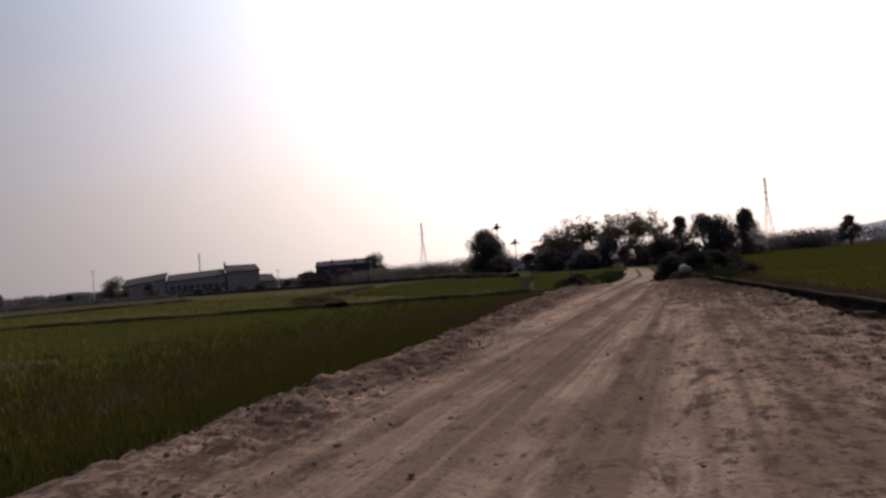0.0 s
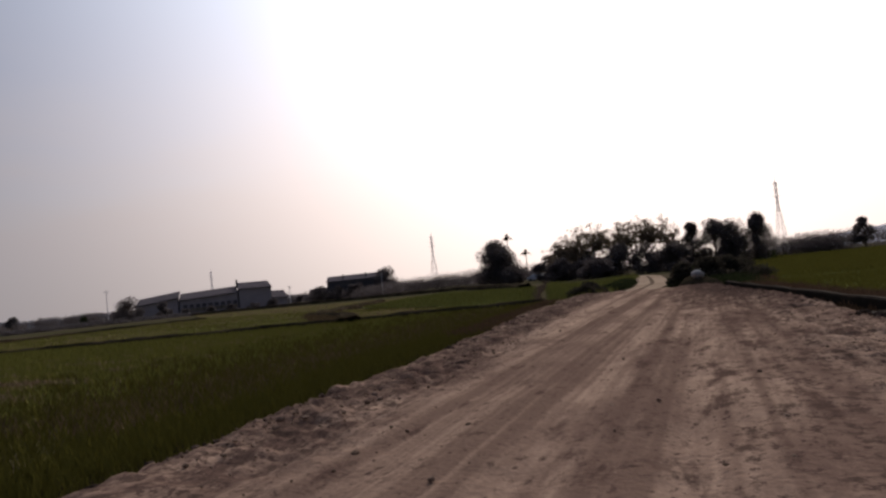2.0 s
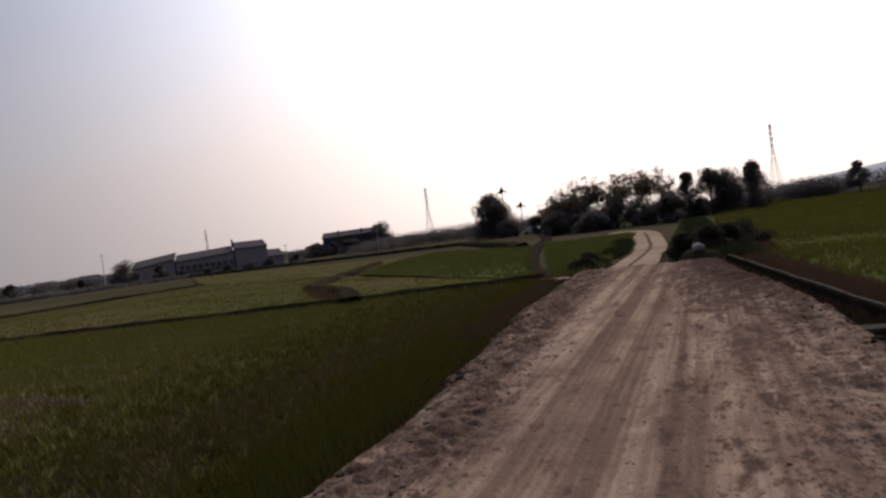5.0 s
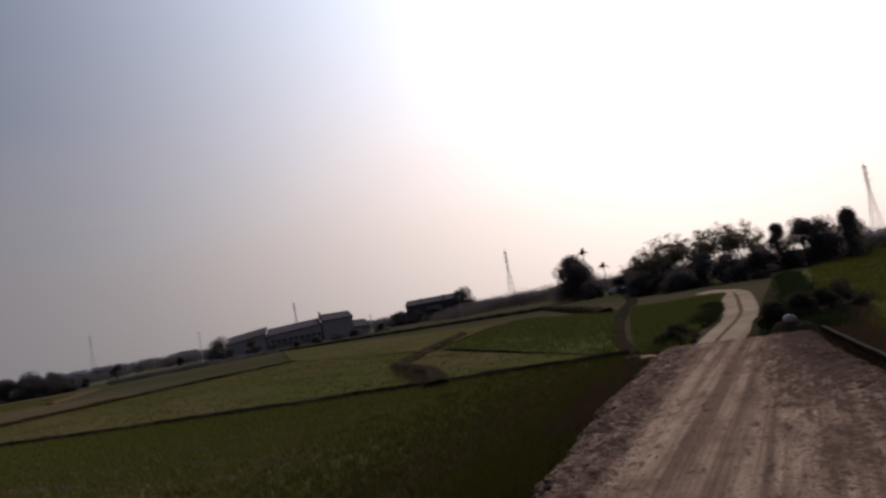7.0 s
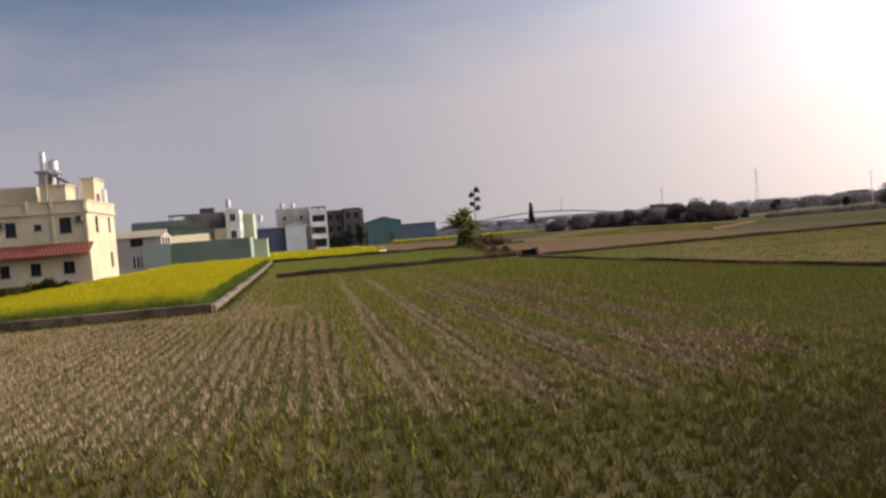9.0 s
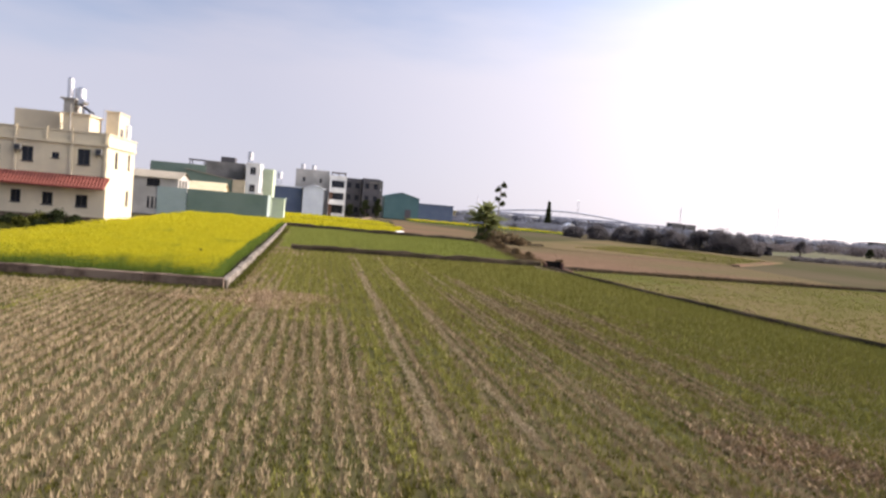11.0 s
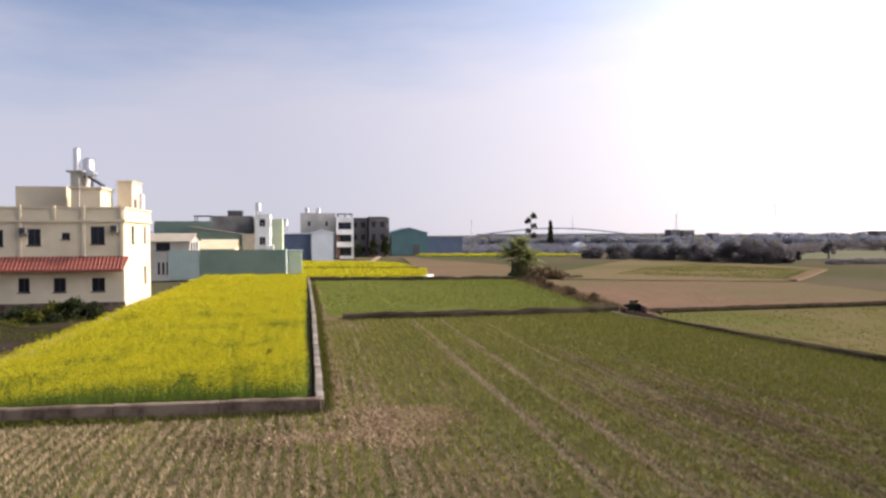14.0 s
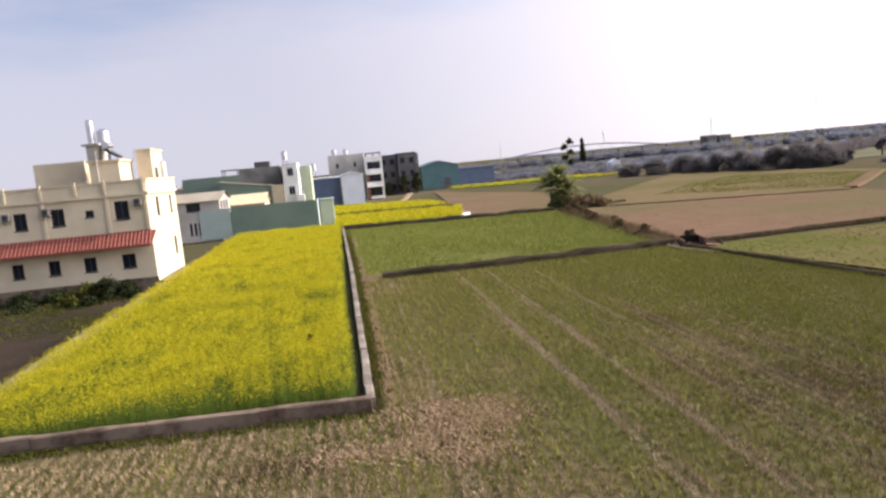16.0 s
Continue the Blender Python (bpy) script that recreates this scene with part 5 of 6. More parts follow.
def ridge(name, x, y0, y1, heights, label):
    n = 60
    verts, faces = [], []
    for k in range(n + 1):
        f = k / n
        hz = np.interp(f, np.linspace(0, 1, len(heights)), heights) * (1 + 0.12 * noise.noise((f * 9, 1, 2)))
        for dx, zz in ((0, -5), (150, hz * 0.6), (300, hz), (600, -5)):
            verts.append((x + dx, y0 + (y1 - y0) * f, zz))
        if k:
            o = len(verts) - 8
            faces += [(o + j, o + j + 1, o + j + 5, o + j + 4) for j in range(3)]
    tagged(sheet(name, verts, faces, M_HILL), label, "hills", kind="structure")
ridge("backdrop_hills", 2900, -3000, -200, [60, 150, 190, 170, 125, 105, 60, 5], "distant hills, pale blue haze put into their colour")

# sack and litter by the road
heap = bmesh.new()
bmesh.ops.create_grid(heap, x_segments=22, y_segments=22, size=1.0)
for v in heap.verts:
    q = v.co.copy()
    r = min(1.0, math.hypot(q.x, q.y))
    v.co = Vector((q.x * 0.9, q.y * 1.0, 0.58 * (1 - r * r) ** 1.3 * (1 + 0.35 * noise.noise(q * 3.1)) + 0.05 * noise.noise(q * 9.0)))
mound = part("earth_heap", heap, M_BUND, smooth=True)
mound.location = (26.95, -28.35, -0.08)
tagged(mound, "low heap of dark earth at the end of the wide road", "earth heap")
sack = empty("sack", 26.8, -28.32, 0.42, "stuffed white woven sack at the road edge", "sack")
bm = bmesh.new()
bmesh.ops.create_icosphere(bm, subdivisions=3, radius=0.17)
for v in bm.verts:
    q = v.co
    q.z *= 0.78
    q.y *= 1.15
    q *= 1 + 0.3 * noise.noise(q * 5.0)
    q.z = max(q.z, -0.16) + 0.15
part("body", bm, M_SACK, sack, smooth=True)


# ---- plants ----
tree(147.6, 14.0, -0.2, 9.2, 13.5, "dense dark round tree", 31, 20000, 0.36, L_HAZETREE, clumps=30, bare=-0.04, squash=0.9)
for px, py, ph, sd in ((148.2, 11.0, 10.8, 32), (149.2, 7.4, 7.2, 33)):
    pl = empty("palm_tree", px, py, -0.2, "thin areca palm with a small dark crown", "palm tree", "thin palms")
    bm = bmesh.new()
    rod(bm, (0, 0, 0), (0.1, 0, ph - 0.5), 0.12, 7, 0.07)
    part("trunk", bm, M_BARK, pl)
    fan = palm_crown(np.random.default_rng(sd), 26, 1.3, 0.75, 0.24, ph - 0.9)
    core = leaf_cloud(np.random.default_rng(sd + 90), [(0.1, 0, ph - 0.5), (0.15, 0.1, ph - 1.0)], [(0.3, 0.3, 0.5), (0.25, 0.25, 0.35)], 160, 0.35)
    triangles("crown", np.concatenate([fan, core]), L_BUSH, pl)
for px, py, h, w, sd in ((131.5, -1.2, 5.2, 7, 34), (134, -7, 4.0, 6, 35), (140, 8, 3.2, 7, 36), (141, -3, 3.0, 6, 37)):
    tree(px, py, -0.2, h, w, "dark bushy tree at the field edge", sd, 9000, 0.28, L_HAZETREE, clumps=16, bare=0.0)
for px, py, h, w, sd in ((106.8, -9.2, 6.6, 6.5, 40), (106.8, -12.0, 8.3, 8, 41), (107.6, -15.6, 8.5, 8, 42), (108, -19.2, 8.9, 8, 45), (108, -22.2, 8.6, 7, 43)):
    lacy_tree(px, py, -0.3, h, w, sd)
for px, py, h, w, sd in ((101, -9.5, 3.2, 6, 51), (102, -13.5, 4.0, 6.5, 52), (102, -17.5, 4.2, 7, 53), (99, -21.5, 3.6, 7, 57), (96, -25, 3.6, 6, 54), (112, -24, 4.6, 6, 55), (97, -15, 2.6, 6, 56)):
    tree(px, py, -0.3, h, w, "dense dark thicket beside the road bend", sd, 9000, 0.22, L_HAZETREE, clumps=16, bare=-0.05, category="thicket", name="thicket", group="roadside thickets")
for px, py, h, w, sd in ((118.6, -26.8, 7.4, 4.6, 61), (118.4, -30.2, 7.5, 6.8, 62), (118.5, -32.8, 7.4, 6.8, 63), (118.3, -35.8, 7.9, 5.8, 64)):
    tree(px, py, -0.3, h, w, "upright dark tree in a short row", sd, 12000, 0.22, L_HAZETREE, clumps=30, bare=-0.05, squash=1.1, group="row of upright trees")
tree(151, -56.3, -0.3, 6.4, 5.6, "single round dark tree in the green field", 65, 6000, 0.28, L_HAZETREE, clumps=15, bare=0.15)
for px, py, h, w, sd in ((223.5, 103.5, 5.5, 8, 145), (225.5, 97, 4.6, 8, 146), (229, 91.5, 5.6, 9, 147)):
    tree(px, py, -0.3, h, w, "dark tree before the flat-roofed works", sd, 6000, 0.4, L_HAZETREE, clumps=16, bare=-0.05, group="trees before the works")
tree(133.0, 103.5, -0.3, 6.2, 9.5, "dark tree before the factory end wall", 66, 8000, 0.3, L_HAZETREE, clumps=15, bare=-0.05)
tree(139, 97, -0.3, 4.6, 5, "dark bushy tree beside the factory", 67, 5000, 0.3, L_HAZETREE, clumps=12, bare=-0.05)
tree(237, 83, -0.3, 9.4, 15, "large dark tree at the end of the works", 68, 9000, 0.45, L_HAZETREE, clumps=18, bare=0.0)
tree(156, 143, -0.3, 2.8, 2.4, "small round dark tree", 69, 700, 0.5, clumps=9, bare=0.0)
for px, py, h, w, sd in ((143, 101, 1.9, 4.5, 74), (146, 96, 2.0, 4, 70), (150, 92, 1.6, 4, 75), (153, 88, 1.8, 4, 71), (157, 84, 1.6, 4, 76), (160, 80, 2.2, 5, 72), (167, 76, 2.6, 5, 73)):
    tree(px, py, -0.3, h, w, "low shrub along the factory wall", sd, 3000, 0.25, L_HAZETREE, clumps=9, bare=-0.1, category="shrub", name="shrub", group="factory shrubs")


def tree_line(name, points, heights, depth, count, size, label, seed, material=None):
    """A far belt of bushes and trees as one mesh of leaves."""
    rng = np.random.default_rng(seed)
    p = np.array(points, float)
    f = np.sort(rng.uniform(0, len(p) - 1, 260))
    i = np.minimum(f.astype(int), len(p) - 2)
    c = p[i] + (p[i + 1] - p[i]) * (f - i)[:, None]
    hh = np.interp(f, range(len(heights)), heights) * rng.uniform(0.75, 1.05, len(f))
    cen = np.c_[c + rng.normal(0, depth, c.shape), hh * 0.5 - 0.2]
    rad = np.c_[hh * 0.75, hh * 0.75, hh * 0.55]
    ob = triangles(name, leaf_cloud(rng, cen, rad, count, size), material or L_TREE)
    return tagged(ob, label, "trees", kind="stuff")


for px, py, h, w, sd in ((58.5, 117.5, 2.3, 6.5, 129), (63.0, 114.5, 2.9, 7.5, 130), (67.2, 111.0, 3.3, 8, 131), (66.5, 104.5, 2.7, 7, 139), (68.0, 100.5, 3.2, 7, 132), (71.2, 98.0, 3.4, 7.5, 133), (70.5, 93.5, 2.6, 6, 134), (71.8, 88.5, 3.6, 6.5, 135), (74.3, 86, 4.1, 7.5, 136), (77.2, 85, 3.9, 6.5, 137), (80.2, 86, 3.3, 4.5, 138)):
    tree(px, py, -0.2, h, w, "broad dark bush behind the fields", sd, 9000, 0.22, L_FARTREE, clumps=26, bare=-0.15, category="bush", name="bush", group="bushes behind the fields")
tree_line("tree_belt", [(30, 175), (60, 168), (100, 150), (150, 160)], [1.5, 1.9, 2.2, 2.0], 3, 26000, 0.36, "belt of trees across the plain, haze in leaf colour", 83, L_FARHAZE)
tree_line("tree_belt", [(10, 350), (110, 335), (180, 300), (260, 250), (330, 160)], [4.2, 4.4, 4.4, 4.2, 4.2], 5, 90000, 0.65, "far belt of trees on the horizon, haze in leaf colour", 84, L_FARHAZE)
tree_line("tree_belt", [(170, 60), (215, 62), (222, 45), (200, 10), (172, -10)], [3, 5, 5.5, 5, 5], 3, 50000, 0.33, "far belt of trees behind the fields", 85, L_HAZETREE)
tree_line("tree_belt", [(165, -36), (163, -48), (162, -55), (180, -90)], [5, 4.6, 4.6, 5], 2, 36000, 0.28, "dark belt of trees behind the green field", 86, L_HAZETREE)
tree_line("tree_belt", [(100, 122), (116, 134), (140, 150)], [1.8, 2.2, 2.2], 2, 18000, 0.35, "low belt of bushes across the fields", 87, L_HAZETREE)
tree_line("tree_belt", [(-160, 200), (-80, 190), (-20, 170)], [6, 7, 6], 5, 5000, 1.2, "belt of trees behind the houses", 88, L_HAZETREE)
tree_line("tree_belt", [(120, -28), (130, -34), (124, -37)], [1.8, 2.0, 1.8], 1, 4000, 0.5, "low hedge under the row of trees", 89)

tree_line("tree_belt", [(84, 80), (100, 78), (120, 73)], [0.9, 1.2, 1.0], 0.8, 9000, 0.25, "low dark hedge across the far fields", 79, L_FARTREE)
tree(101.6, 100.5, -0.2, 3.6, 3.0, "lone dark tree in the far fields", 78, 900, 0.4, L_FARTREE, clumps=10, bare=0.05)
tree(91.5, 97, -0.2, 2.2, 2.8, "round bush in the far fields", 77, 800, 0.4, L_FARTREE, clumps=9, bare=-0.1, category="bush", name="bush")
for px, py, h, w, sd in ((14.2, 140.6, 4.2, 3.0, 140), (17.0, 140.8, 4.9, 3.4, 141), (10.6, 141.5, 3.0, 2.6, 142)):
    tree(px, py, -0.05, h, w, "dark leafy tree before the dark apartment house", sd, 2600, 0.3, L_TREE, clumps=14, bare=0.02, group="trees before the apartments")
tree(-1.72, 4.6, 0.05, 1.0, 0.4, "tall dark green weed standing in the rape", 144, 500, 0.1, L_TREE, clumps=8, bare=0.0, trunk=0.03, category="weed", name="weed")
tree(21.4, 22.9, -0.05, 0.65, 0.8, "dry brown bush beside the sluice pit", 143, 1200, 0.12, L_DRY, clumps=10, bare=-0.1, trunk=0.06, category="bush", name="bush")
tree(23.3, 56.0, -0.05, 1.9, 2.8, "dense bush among the banana stems", 80, 1300, 0.3, L_PALM, clumps=14, bare=-0.1, trunk=0.1, category="bush", name="bush")
tree_line("tree_belt", [(150, 165), (200, 125), (255, 70)], [3.4, 4.2, 4.0], 3, 22000, 0.45, "belt of trees beyond the far fields, haze-tinted leaves", 76, L_HAZETREE)
# added belt, haze-coloured, covering the plain that haze would hide
tree_line("tree_belt", [(36, 215), (80, 235), (140, 215), (210, 170)], [1.6, 2.0, 2.0, 1.8], 4, 36000, 0.4, "added belt of haze-coloured trees beyond the houses", 74, L_FARHAZE)
tree_line("far_woods", [(390, 530), (480, 420), (600, 240), (640, 60)], [6, 6.5, 7, 7], 10, 36000, 1.2, "far woods along the horizon, haze in leaf colour", 75, L_FARHAZE)
con = empty("cypress", 114.4, 300, -0.2, "narrow tall dark cypress on the plain", "tree")
bm = bmesh.new()
rod(bm, (0, 0, 0), (0, 0, 9), 0.25, 7, 0.08)
part("trunk", bm, M_BARK, con)
rg = np.random.default_rng(90)
triangles("crown", leaf_cloud(rg, [(0, 0, 2 + k) for k in range(10)], [(1.6 - 0.11 * k, 1.6 - 0.11 * k, 1.0) for k in range(10)], 1600, 0.8), L_TREE, con)

# banana clump and slender palm beside the path
clump = empty("banana_clump", 23.6, 56.0, -0.05, "ragged green banana clump at the field corner", "banana plant")
for k, (dx, dy, hh) in enumerate(((0, 0, 2.9), (-0.8, 0.4, 2.2), (0.9, 0.2, 1.8), (0.3, -0.6, 1.3))):
    bm = bmesh.new()
    rod(bm, (dx, dy, 0), (dx * 1.1, dy, hh), 0.16, 8, 0.1)
    part("stem", bm, M_PALEBARK, clump)
    v = palm_crown(np.random.default_rng(91 + k), 26, 2.8, 0.42, 0.36, hh + 0.2)
    v[:, :, :2] *= 0.85
    v[:, :, 2] = hh + (v[:, :, 2] - hh) * 1.35
    v[:, :, 0] += dx * 1.1
    v[:, :, 1] += dy
    triangles("leaves", v, L_PALM, clump)
dry = tree_line("dry_brush", [(24.6, 55), (26.5, 54.5), (27.4, 54)], [1.8, 1.4, 1.0], 0.5, 1500, 0.4, "dry tangled brush beside the banana clump", 96, L_DRY)
sl = empty("slender_palm", 25.8, 59.5, -0.05, "slender tree with a few tufts along its stem", "palm tree")
bm = bmesh.new()
rod(bm, (0, 0, 0), (0.25, 0, 7.5), 0.09, 7, 0.04)
part("stem", bm, M_PALEBARK, sl)
for k, zz in enumerate((5.0, 5.5, 6.1, 6.7, 7.3)):
    triangles("tuft", leaf_cloud(np.random.default_rng(97 + k), [(0.2 + 0.35 * (-1) ** k, 0, zz)], [(0.36, 0.36, 0.25)], 50, 0.4), L_TREE, sl)

# bushes: by the crest, by the house, along the path
for px, py, h, w, sd in ((30.2, -28.7, 1.12, 2.2, 101), (31.6, -29.3, 1.1, 2.4, 102), (34.0, -29.9, 0.9, 2.4, 103), (29.6, -27.85, 1.1, 1.4, 104), (37.5, -30.2, 1.0, 2.8, 107), (28.9, -24.35, 0.65, 1.5, 105), (30.2, -24.4, 0.6, 1.6, 106), (32.2, -24.3, 0.5, 1.4, 108)):
    tree(px, py, -0.15, h, w, "dense dark bush beside the dirt road", sd, 7000, 0.1, L_BUSH, clumps=18, bare=-0.15, trunk=0.12, category="bush", name="bush", group="roadside bushes")
for k, (px, py, h, w) in enumerate(((-13.5, 25.6, 0.9, 1.8), (-14.6, 25.1, 1.3, 2.4), (-15.9, 25.3, 1.0, 2.0), (-17.6, 25.6, 0.7, 2.2), (-19.6, 25.4, 0.75, 2.4), (-13.0, 24.0, 0.6, 1.1), (-16.4, 23.6, 0.6, 1.6), (-21.5, 25.3, 0.6, 2.0), (-18.6, 23.2, 0.5, 1.8), (-14.9, 22.6, 0.5, 1.5))):
    tree(px, py, -0.05, h, w, "leafy green shrub at the foot of the house", 110 + k, 1800, 0.17, L_GRASS if k in (2, 6) else L_TREE, clumps=16, bare=-0.2, trunk=0.08, category="shrub", name="shrub", group="house shrubs")
rng = np.random.default_rng(120)
for k in range(17):
    f = rng.uniform(0, 1)
    tree(19.9 + 3.2 * f + rng.normal(0, .35), 21.5 + 31 * f, -0.05, rng.uniform(0.45, 0.95), rng.uniform(0.8, 1.5), "dry brown shrub along the footpath", 121 + k, 500, 0.16, L_DRY, clumps=8, bare=-0.15, trunk=0.06, category="shrub", name="shrub", group="path shrubs")


def scatter(corners, count, seed):
    rng = np.random.default_rng(seed)
    c = np.array(corners, float)
    lo, hi = c.min(0), c.max(0)
    p = rng.uniform(lo, hi, (count, 2))
    return p[within(p[:, 0], p[:, 1], list(map(tuple, c)))]


def lift(p, z=0.0):
    return np.c_[p, np.full(len(p), z)]


# rape: stems and leaves below, blossom above, thinner in streaks and along the edges
def rape(name, corners, spacing, height, per_leaf, per_bloom, size, seed, label, z, edge=0.5):
    rng = np.random.default_rng(seed)
    c = np.array(corners, float)
    lo, hi = c.min(0), c.max(0)
    gx, gy = np.meshgrid(np.arange(lo[0], hi[0], spacing), np.arange(lo[1], hi[1], spacing))
    p = np.c_[gx.ravel(), gy.ravel()] + rng.normal(0, spacing * 0.35, (gx.size, 2))
    p = p[within(p[:, 0], p[:, 1], list(map(tuple, c)))]
    n = len(p)
    h = height * (1 + 0.08 * wobble(p[:, 0], p[:, 1], 2.5, seed) + rng.normal(0, 0.05, n))
    inner = np.clip((p[:, 1] - lo[1]) / 3.4, 0, 1) ** 0.6 * np.clip((p[:, 0] - lo[0]) / 0.5, 0, 1) if edge else np.ones(n)
    thin = np.maximum(0, 0.6 * wobble(p[:, 0] * 1.3, p[:, 1] * 0.35, 1.4, seed + 1) + 0.4 * wobble(p[:, 0], p[:, 1], 4.0, seed + 2))
    drill = np.maximum(0, np.cos(p[:, 0] * 6.4 + 0.25 * np.sin(p[:, 1] * 0.3))) ** 5 * np.clip(0.5 + wobble(p[:, 0], p[:, 1] * 0.3, 3.0, seed + 3), 0, 1)
    full = np.clip(1.0 - 0.75 * thin - 0.35 * drill, 0.25, 1) * (0.4 + 0.6 * inner)
    t = empty(name, *c[0], 0, label, "rape plants", kind="stuff")
    o = np.array((*c[0], 0))
    blades("stems", lift(p, z) - o, h * (0.95 - 0.13 * full), np.full(n, 0.05 * size), 0.35, per_leaf, L_RAPE, seed, t)
    m = n * per_bloom
    keep = rng.uniform(0, 1, m) < np.repeat(full, per_bloom)
    b = (np.repeat(p, per_bloom, 0) + rng.normal(0, spacing * 0.4, (m, 2)))[keep]
    zz = (z + np.repeat(h, per_bloom) * (1.05 - rng.uniform(0, 1, m) * (0.27 + 0.3 * np.repeat(1 - inner, per_bloom))))[keep]
    m = len(b)
    u = rng.normal(0, 1, (m, 3))
    w = rng.normal(0, 1, (m, 3))
    u /= np.linalg.norm(u, axis=1)[:, None]
    w /= np.linalg.norm(w, axis=1)[:, None]
    s = 0.05 * size * rng.uniform(0.6, 1.3, m)[:, None]
    base = np.c_[b, zz] - o
    v = np.empty((m, 3, 3), np.float32)
    v[:, 0], v[:, 1], v[:, 2] = base - u * s, base + u * s, base + w * s * 1.6
    triangles("blossom", v, L_BLOOM, t)


rape("rape_crop", [(-10.95, -0.3), (-0.35, -0.55), (-0.45, 7), (-10.95, 7)], 0.125, 0.82, 9, 26, 0.36, 206, "dense rape in full yellow bloom above green stems", 0.08)
rape("rape_crop", [(-10.95, 7.0), (-0.45, 7.0), (-0.6, 20), (-11.0, 20)], 0.16, 0.82, 8, 22, 0.46, 201, "yellow rape in full bloom behind the front rows", 0.08, 0)
rape("rape_crop", [(-11.0, 20.0), (-0.6, 20.0), (-0.7, 56.5), (-11.2, 56.5)], 0.22, 0.82, 6, 18, 0.7, 202, "far half of the yellow rape in full bloom", 0.08, 0)
rape("rape_crop", RAPE2A, 0.42, 0.5, 4, 8, 2.0, 203, "strip of yellow rape behind the green field", 0.0)
rape("rape_crop", RAPE2B, 0.48, 0.55, 4, 7, 2.2, 204, "second strip of yellow rape before the warehouses", 0.0)
rape("rape_crop", RAPE3, 0.8, 0.45, 4, 3, 3.0, 205, "far thin strip of yellow rape", 0.0)

# stubble in rows along the field: cut straw, with regrowth between the rows
rng = np.random.default_rng(300)


def in_rows(shift, step, jit):
    gx, gy = np.meshgrid(np.arange(-34, 27, 0.32) + shift, np.arange(-25.6, 20.4, step))
    p = np.c_[(gx + 0.02 * np.sin(gy * 0.6 + gx * 3)).ravel(), gy.ravel()] + rng.normal(0, jit, (gx.size, 2))
    return p[within(p[:, 0], p[:, 1], STUBBLE) & ~((p[:, 0] < 0.4) & (p[:, 1] > -1.3))]


def lushness(p):
    x, y = p[:, 0], p[:, 1]
    v = 0.5 * wobble(x, y, 8.0, 301) + 0.4 * wobble(x * 2.0, y * 0.16, 2.0, 302) + 0.085 * (x - 4) + 0.06 * (y + 9) + 0.9 * np.clip((x - 11) / 5, 0, 1)
    v = v - 1.3 * np.exp(-((x - 11.5) / 2.6) ** 2 - ((y + 3.5) / 5.5) ** 2)
    v = v + 1.1 * np.cos((x - 6.3) * 3.93 + 0.2 * np.sin(y * 0.15)) * np.clip((x - 3.2) / 2, 0, 1)
    v = v - 0.6 * np.exp(-((x - 2.2) / 1.8) ** 2 - ((y + 2.4) / 1.5) ** 2)
    v = v - 1.1 * np.exp(-((y - 17.2) / 1.5) ** 2) * np.clip((15.5 - x) / 4, 0, 1) * (0.6 + 0.5 * wobble(x, y, 2.5, 335))
    v = v + 1.3 * np.clip((x - 9.5) / 4, 0, 1) * np.clip((y - 1) / 5, 0, 1)
    v = v + 0.4 * np.clip((x - 1.5) / 2, 0, 1) * np.clip((10.5 - x) / 2, 0, 1)
    return v + 3.0 * np.clip((-18.5 - y) / 3.0, 0, 1)


# bare wheel tracks along the rows: place across the field and half width
TRACKS = ((1.72, 0.03), (5.5, 0.07), (7.08, 0.06), (9.3, 0.04), (12.6, 0.03))


def on_line(p):
    return (p[:, 1] > -17.5) & (np.min([np.abs(p[:, 0] - c - 0.012 * p[:, 1] + 0.04 * np.sin(p[:, 1] * 0.5 + c)) - w for c, w in TRACKS], 0) < 0)


p = in_rows(0.0, 0.09, (0.03, 0.03))
clumpy = 0.5 * wobble(p[:, 0] * 3, p[:, 1], 0.8, 331)
keep = ((rng.normal(0.35, 0.3, len(p)) > lushness(p) * 0.8 + clumpy) & ~on_line(p))
s = p[keep]
ob = blades("rice_stubble", lift(s), np.full(len(s), 0.12), np.full(len(s), 0.032), 0.5, 8, L_STRAW, 303)
tagged(ob, "rows of cut tan rice stubble in the field", "stubble", kind="stuff")
tr = [np.c_[rng.normal(c, w * 0.65, m) + 0.012 * (yy := rng.uniform(-17, 19.5, m)) - 0.04 * np.sin(yy * 0.5 + c), yy] for (c, w), m in zip(TRACKS, (1100, 6000, 5600, 3600, 2000))]
tr = np.concatenate(tr)
tr = tr[within(tr[:, 0], tr[:, 1], STUBBLE) & (wobble(tr[:, 0] * 0.7, tr[:, 1], 3.0, 332) > rng.normal(-0.15, 0.5, len(tr)))]
ob = blades("flattened_straw", lift(tr, 0.01), np.full(len(tr), 0.035), np.full(len(tr), 0.03), 1.6, 7, L_PALESTRAW, 310)
tagged(ob, "pale flattened straw along wheel tracks", "straw", kind="stuff")
q = np.r_[in_rows(0.16, 0.11, (0.035, 0.05)), in_rows(0.0, 0.7, (0.05, 0.08))]
lush = lushness(q)
keep = (lush + rng.normal(0, 0.25, len(q)) > -1.3) & ~on_line(q)
g, lush = q[keep], lush[keep]
near = rng.uniform(0, 1, len(g)) < np.clip((-17.0 - g[:, 1]) / 6.0, 0, 1)
tall = np.clip(0.098 + 0.04 * lush, 0.06, 0.16)
dim = ~near & (lush < 0.1)
fresh = ~near & ~dim
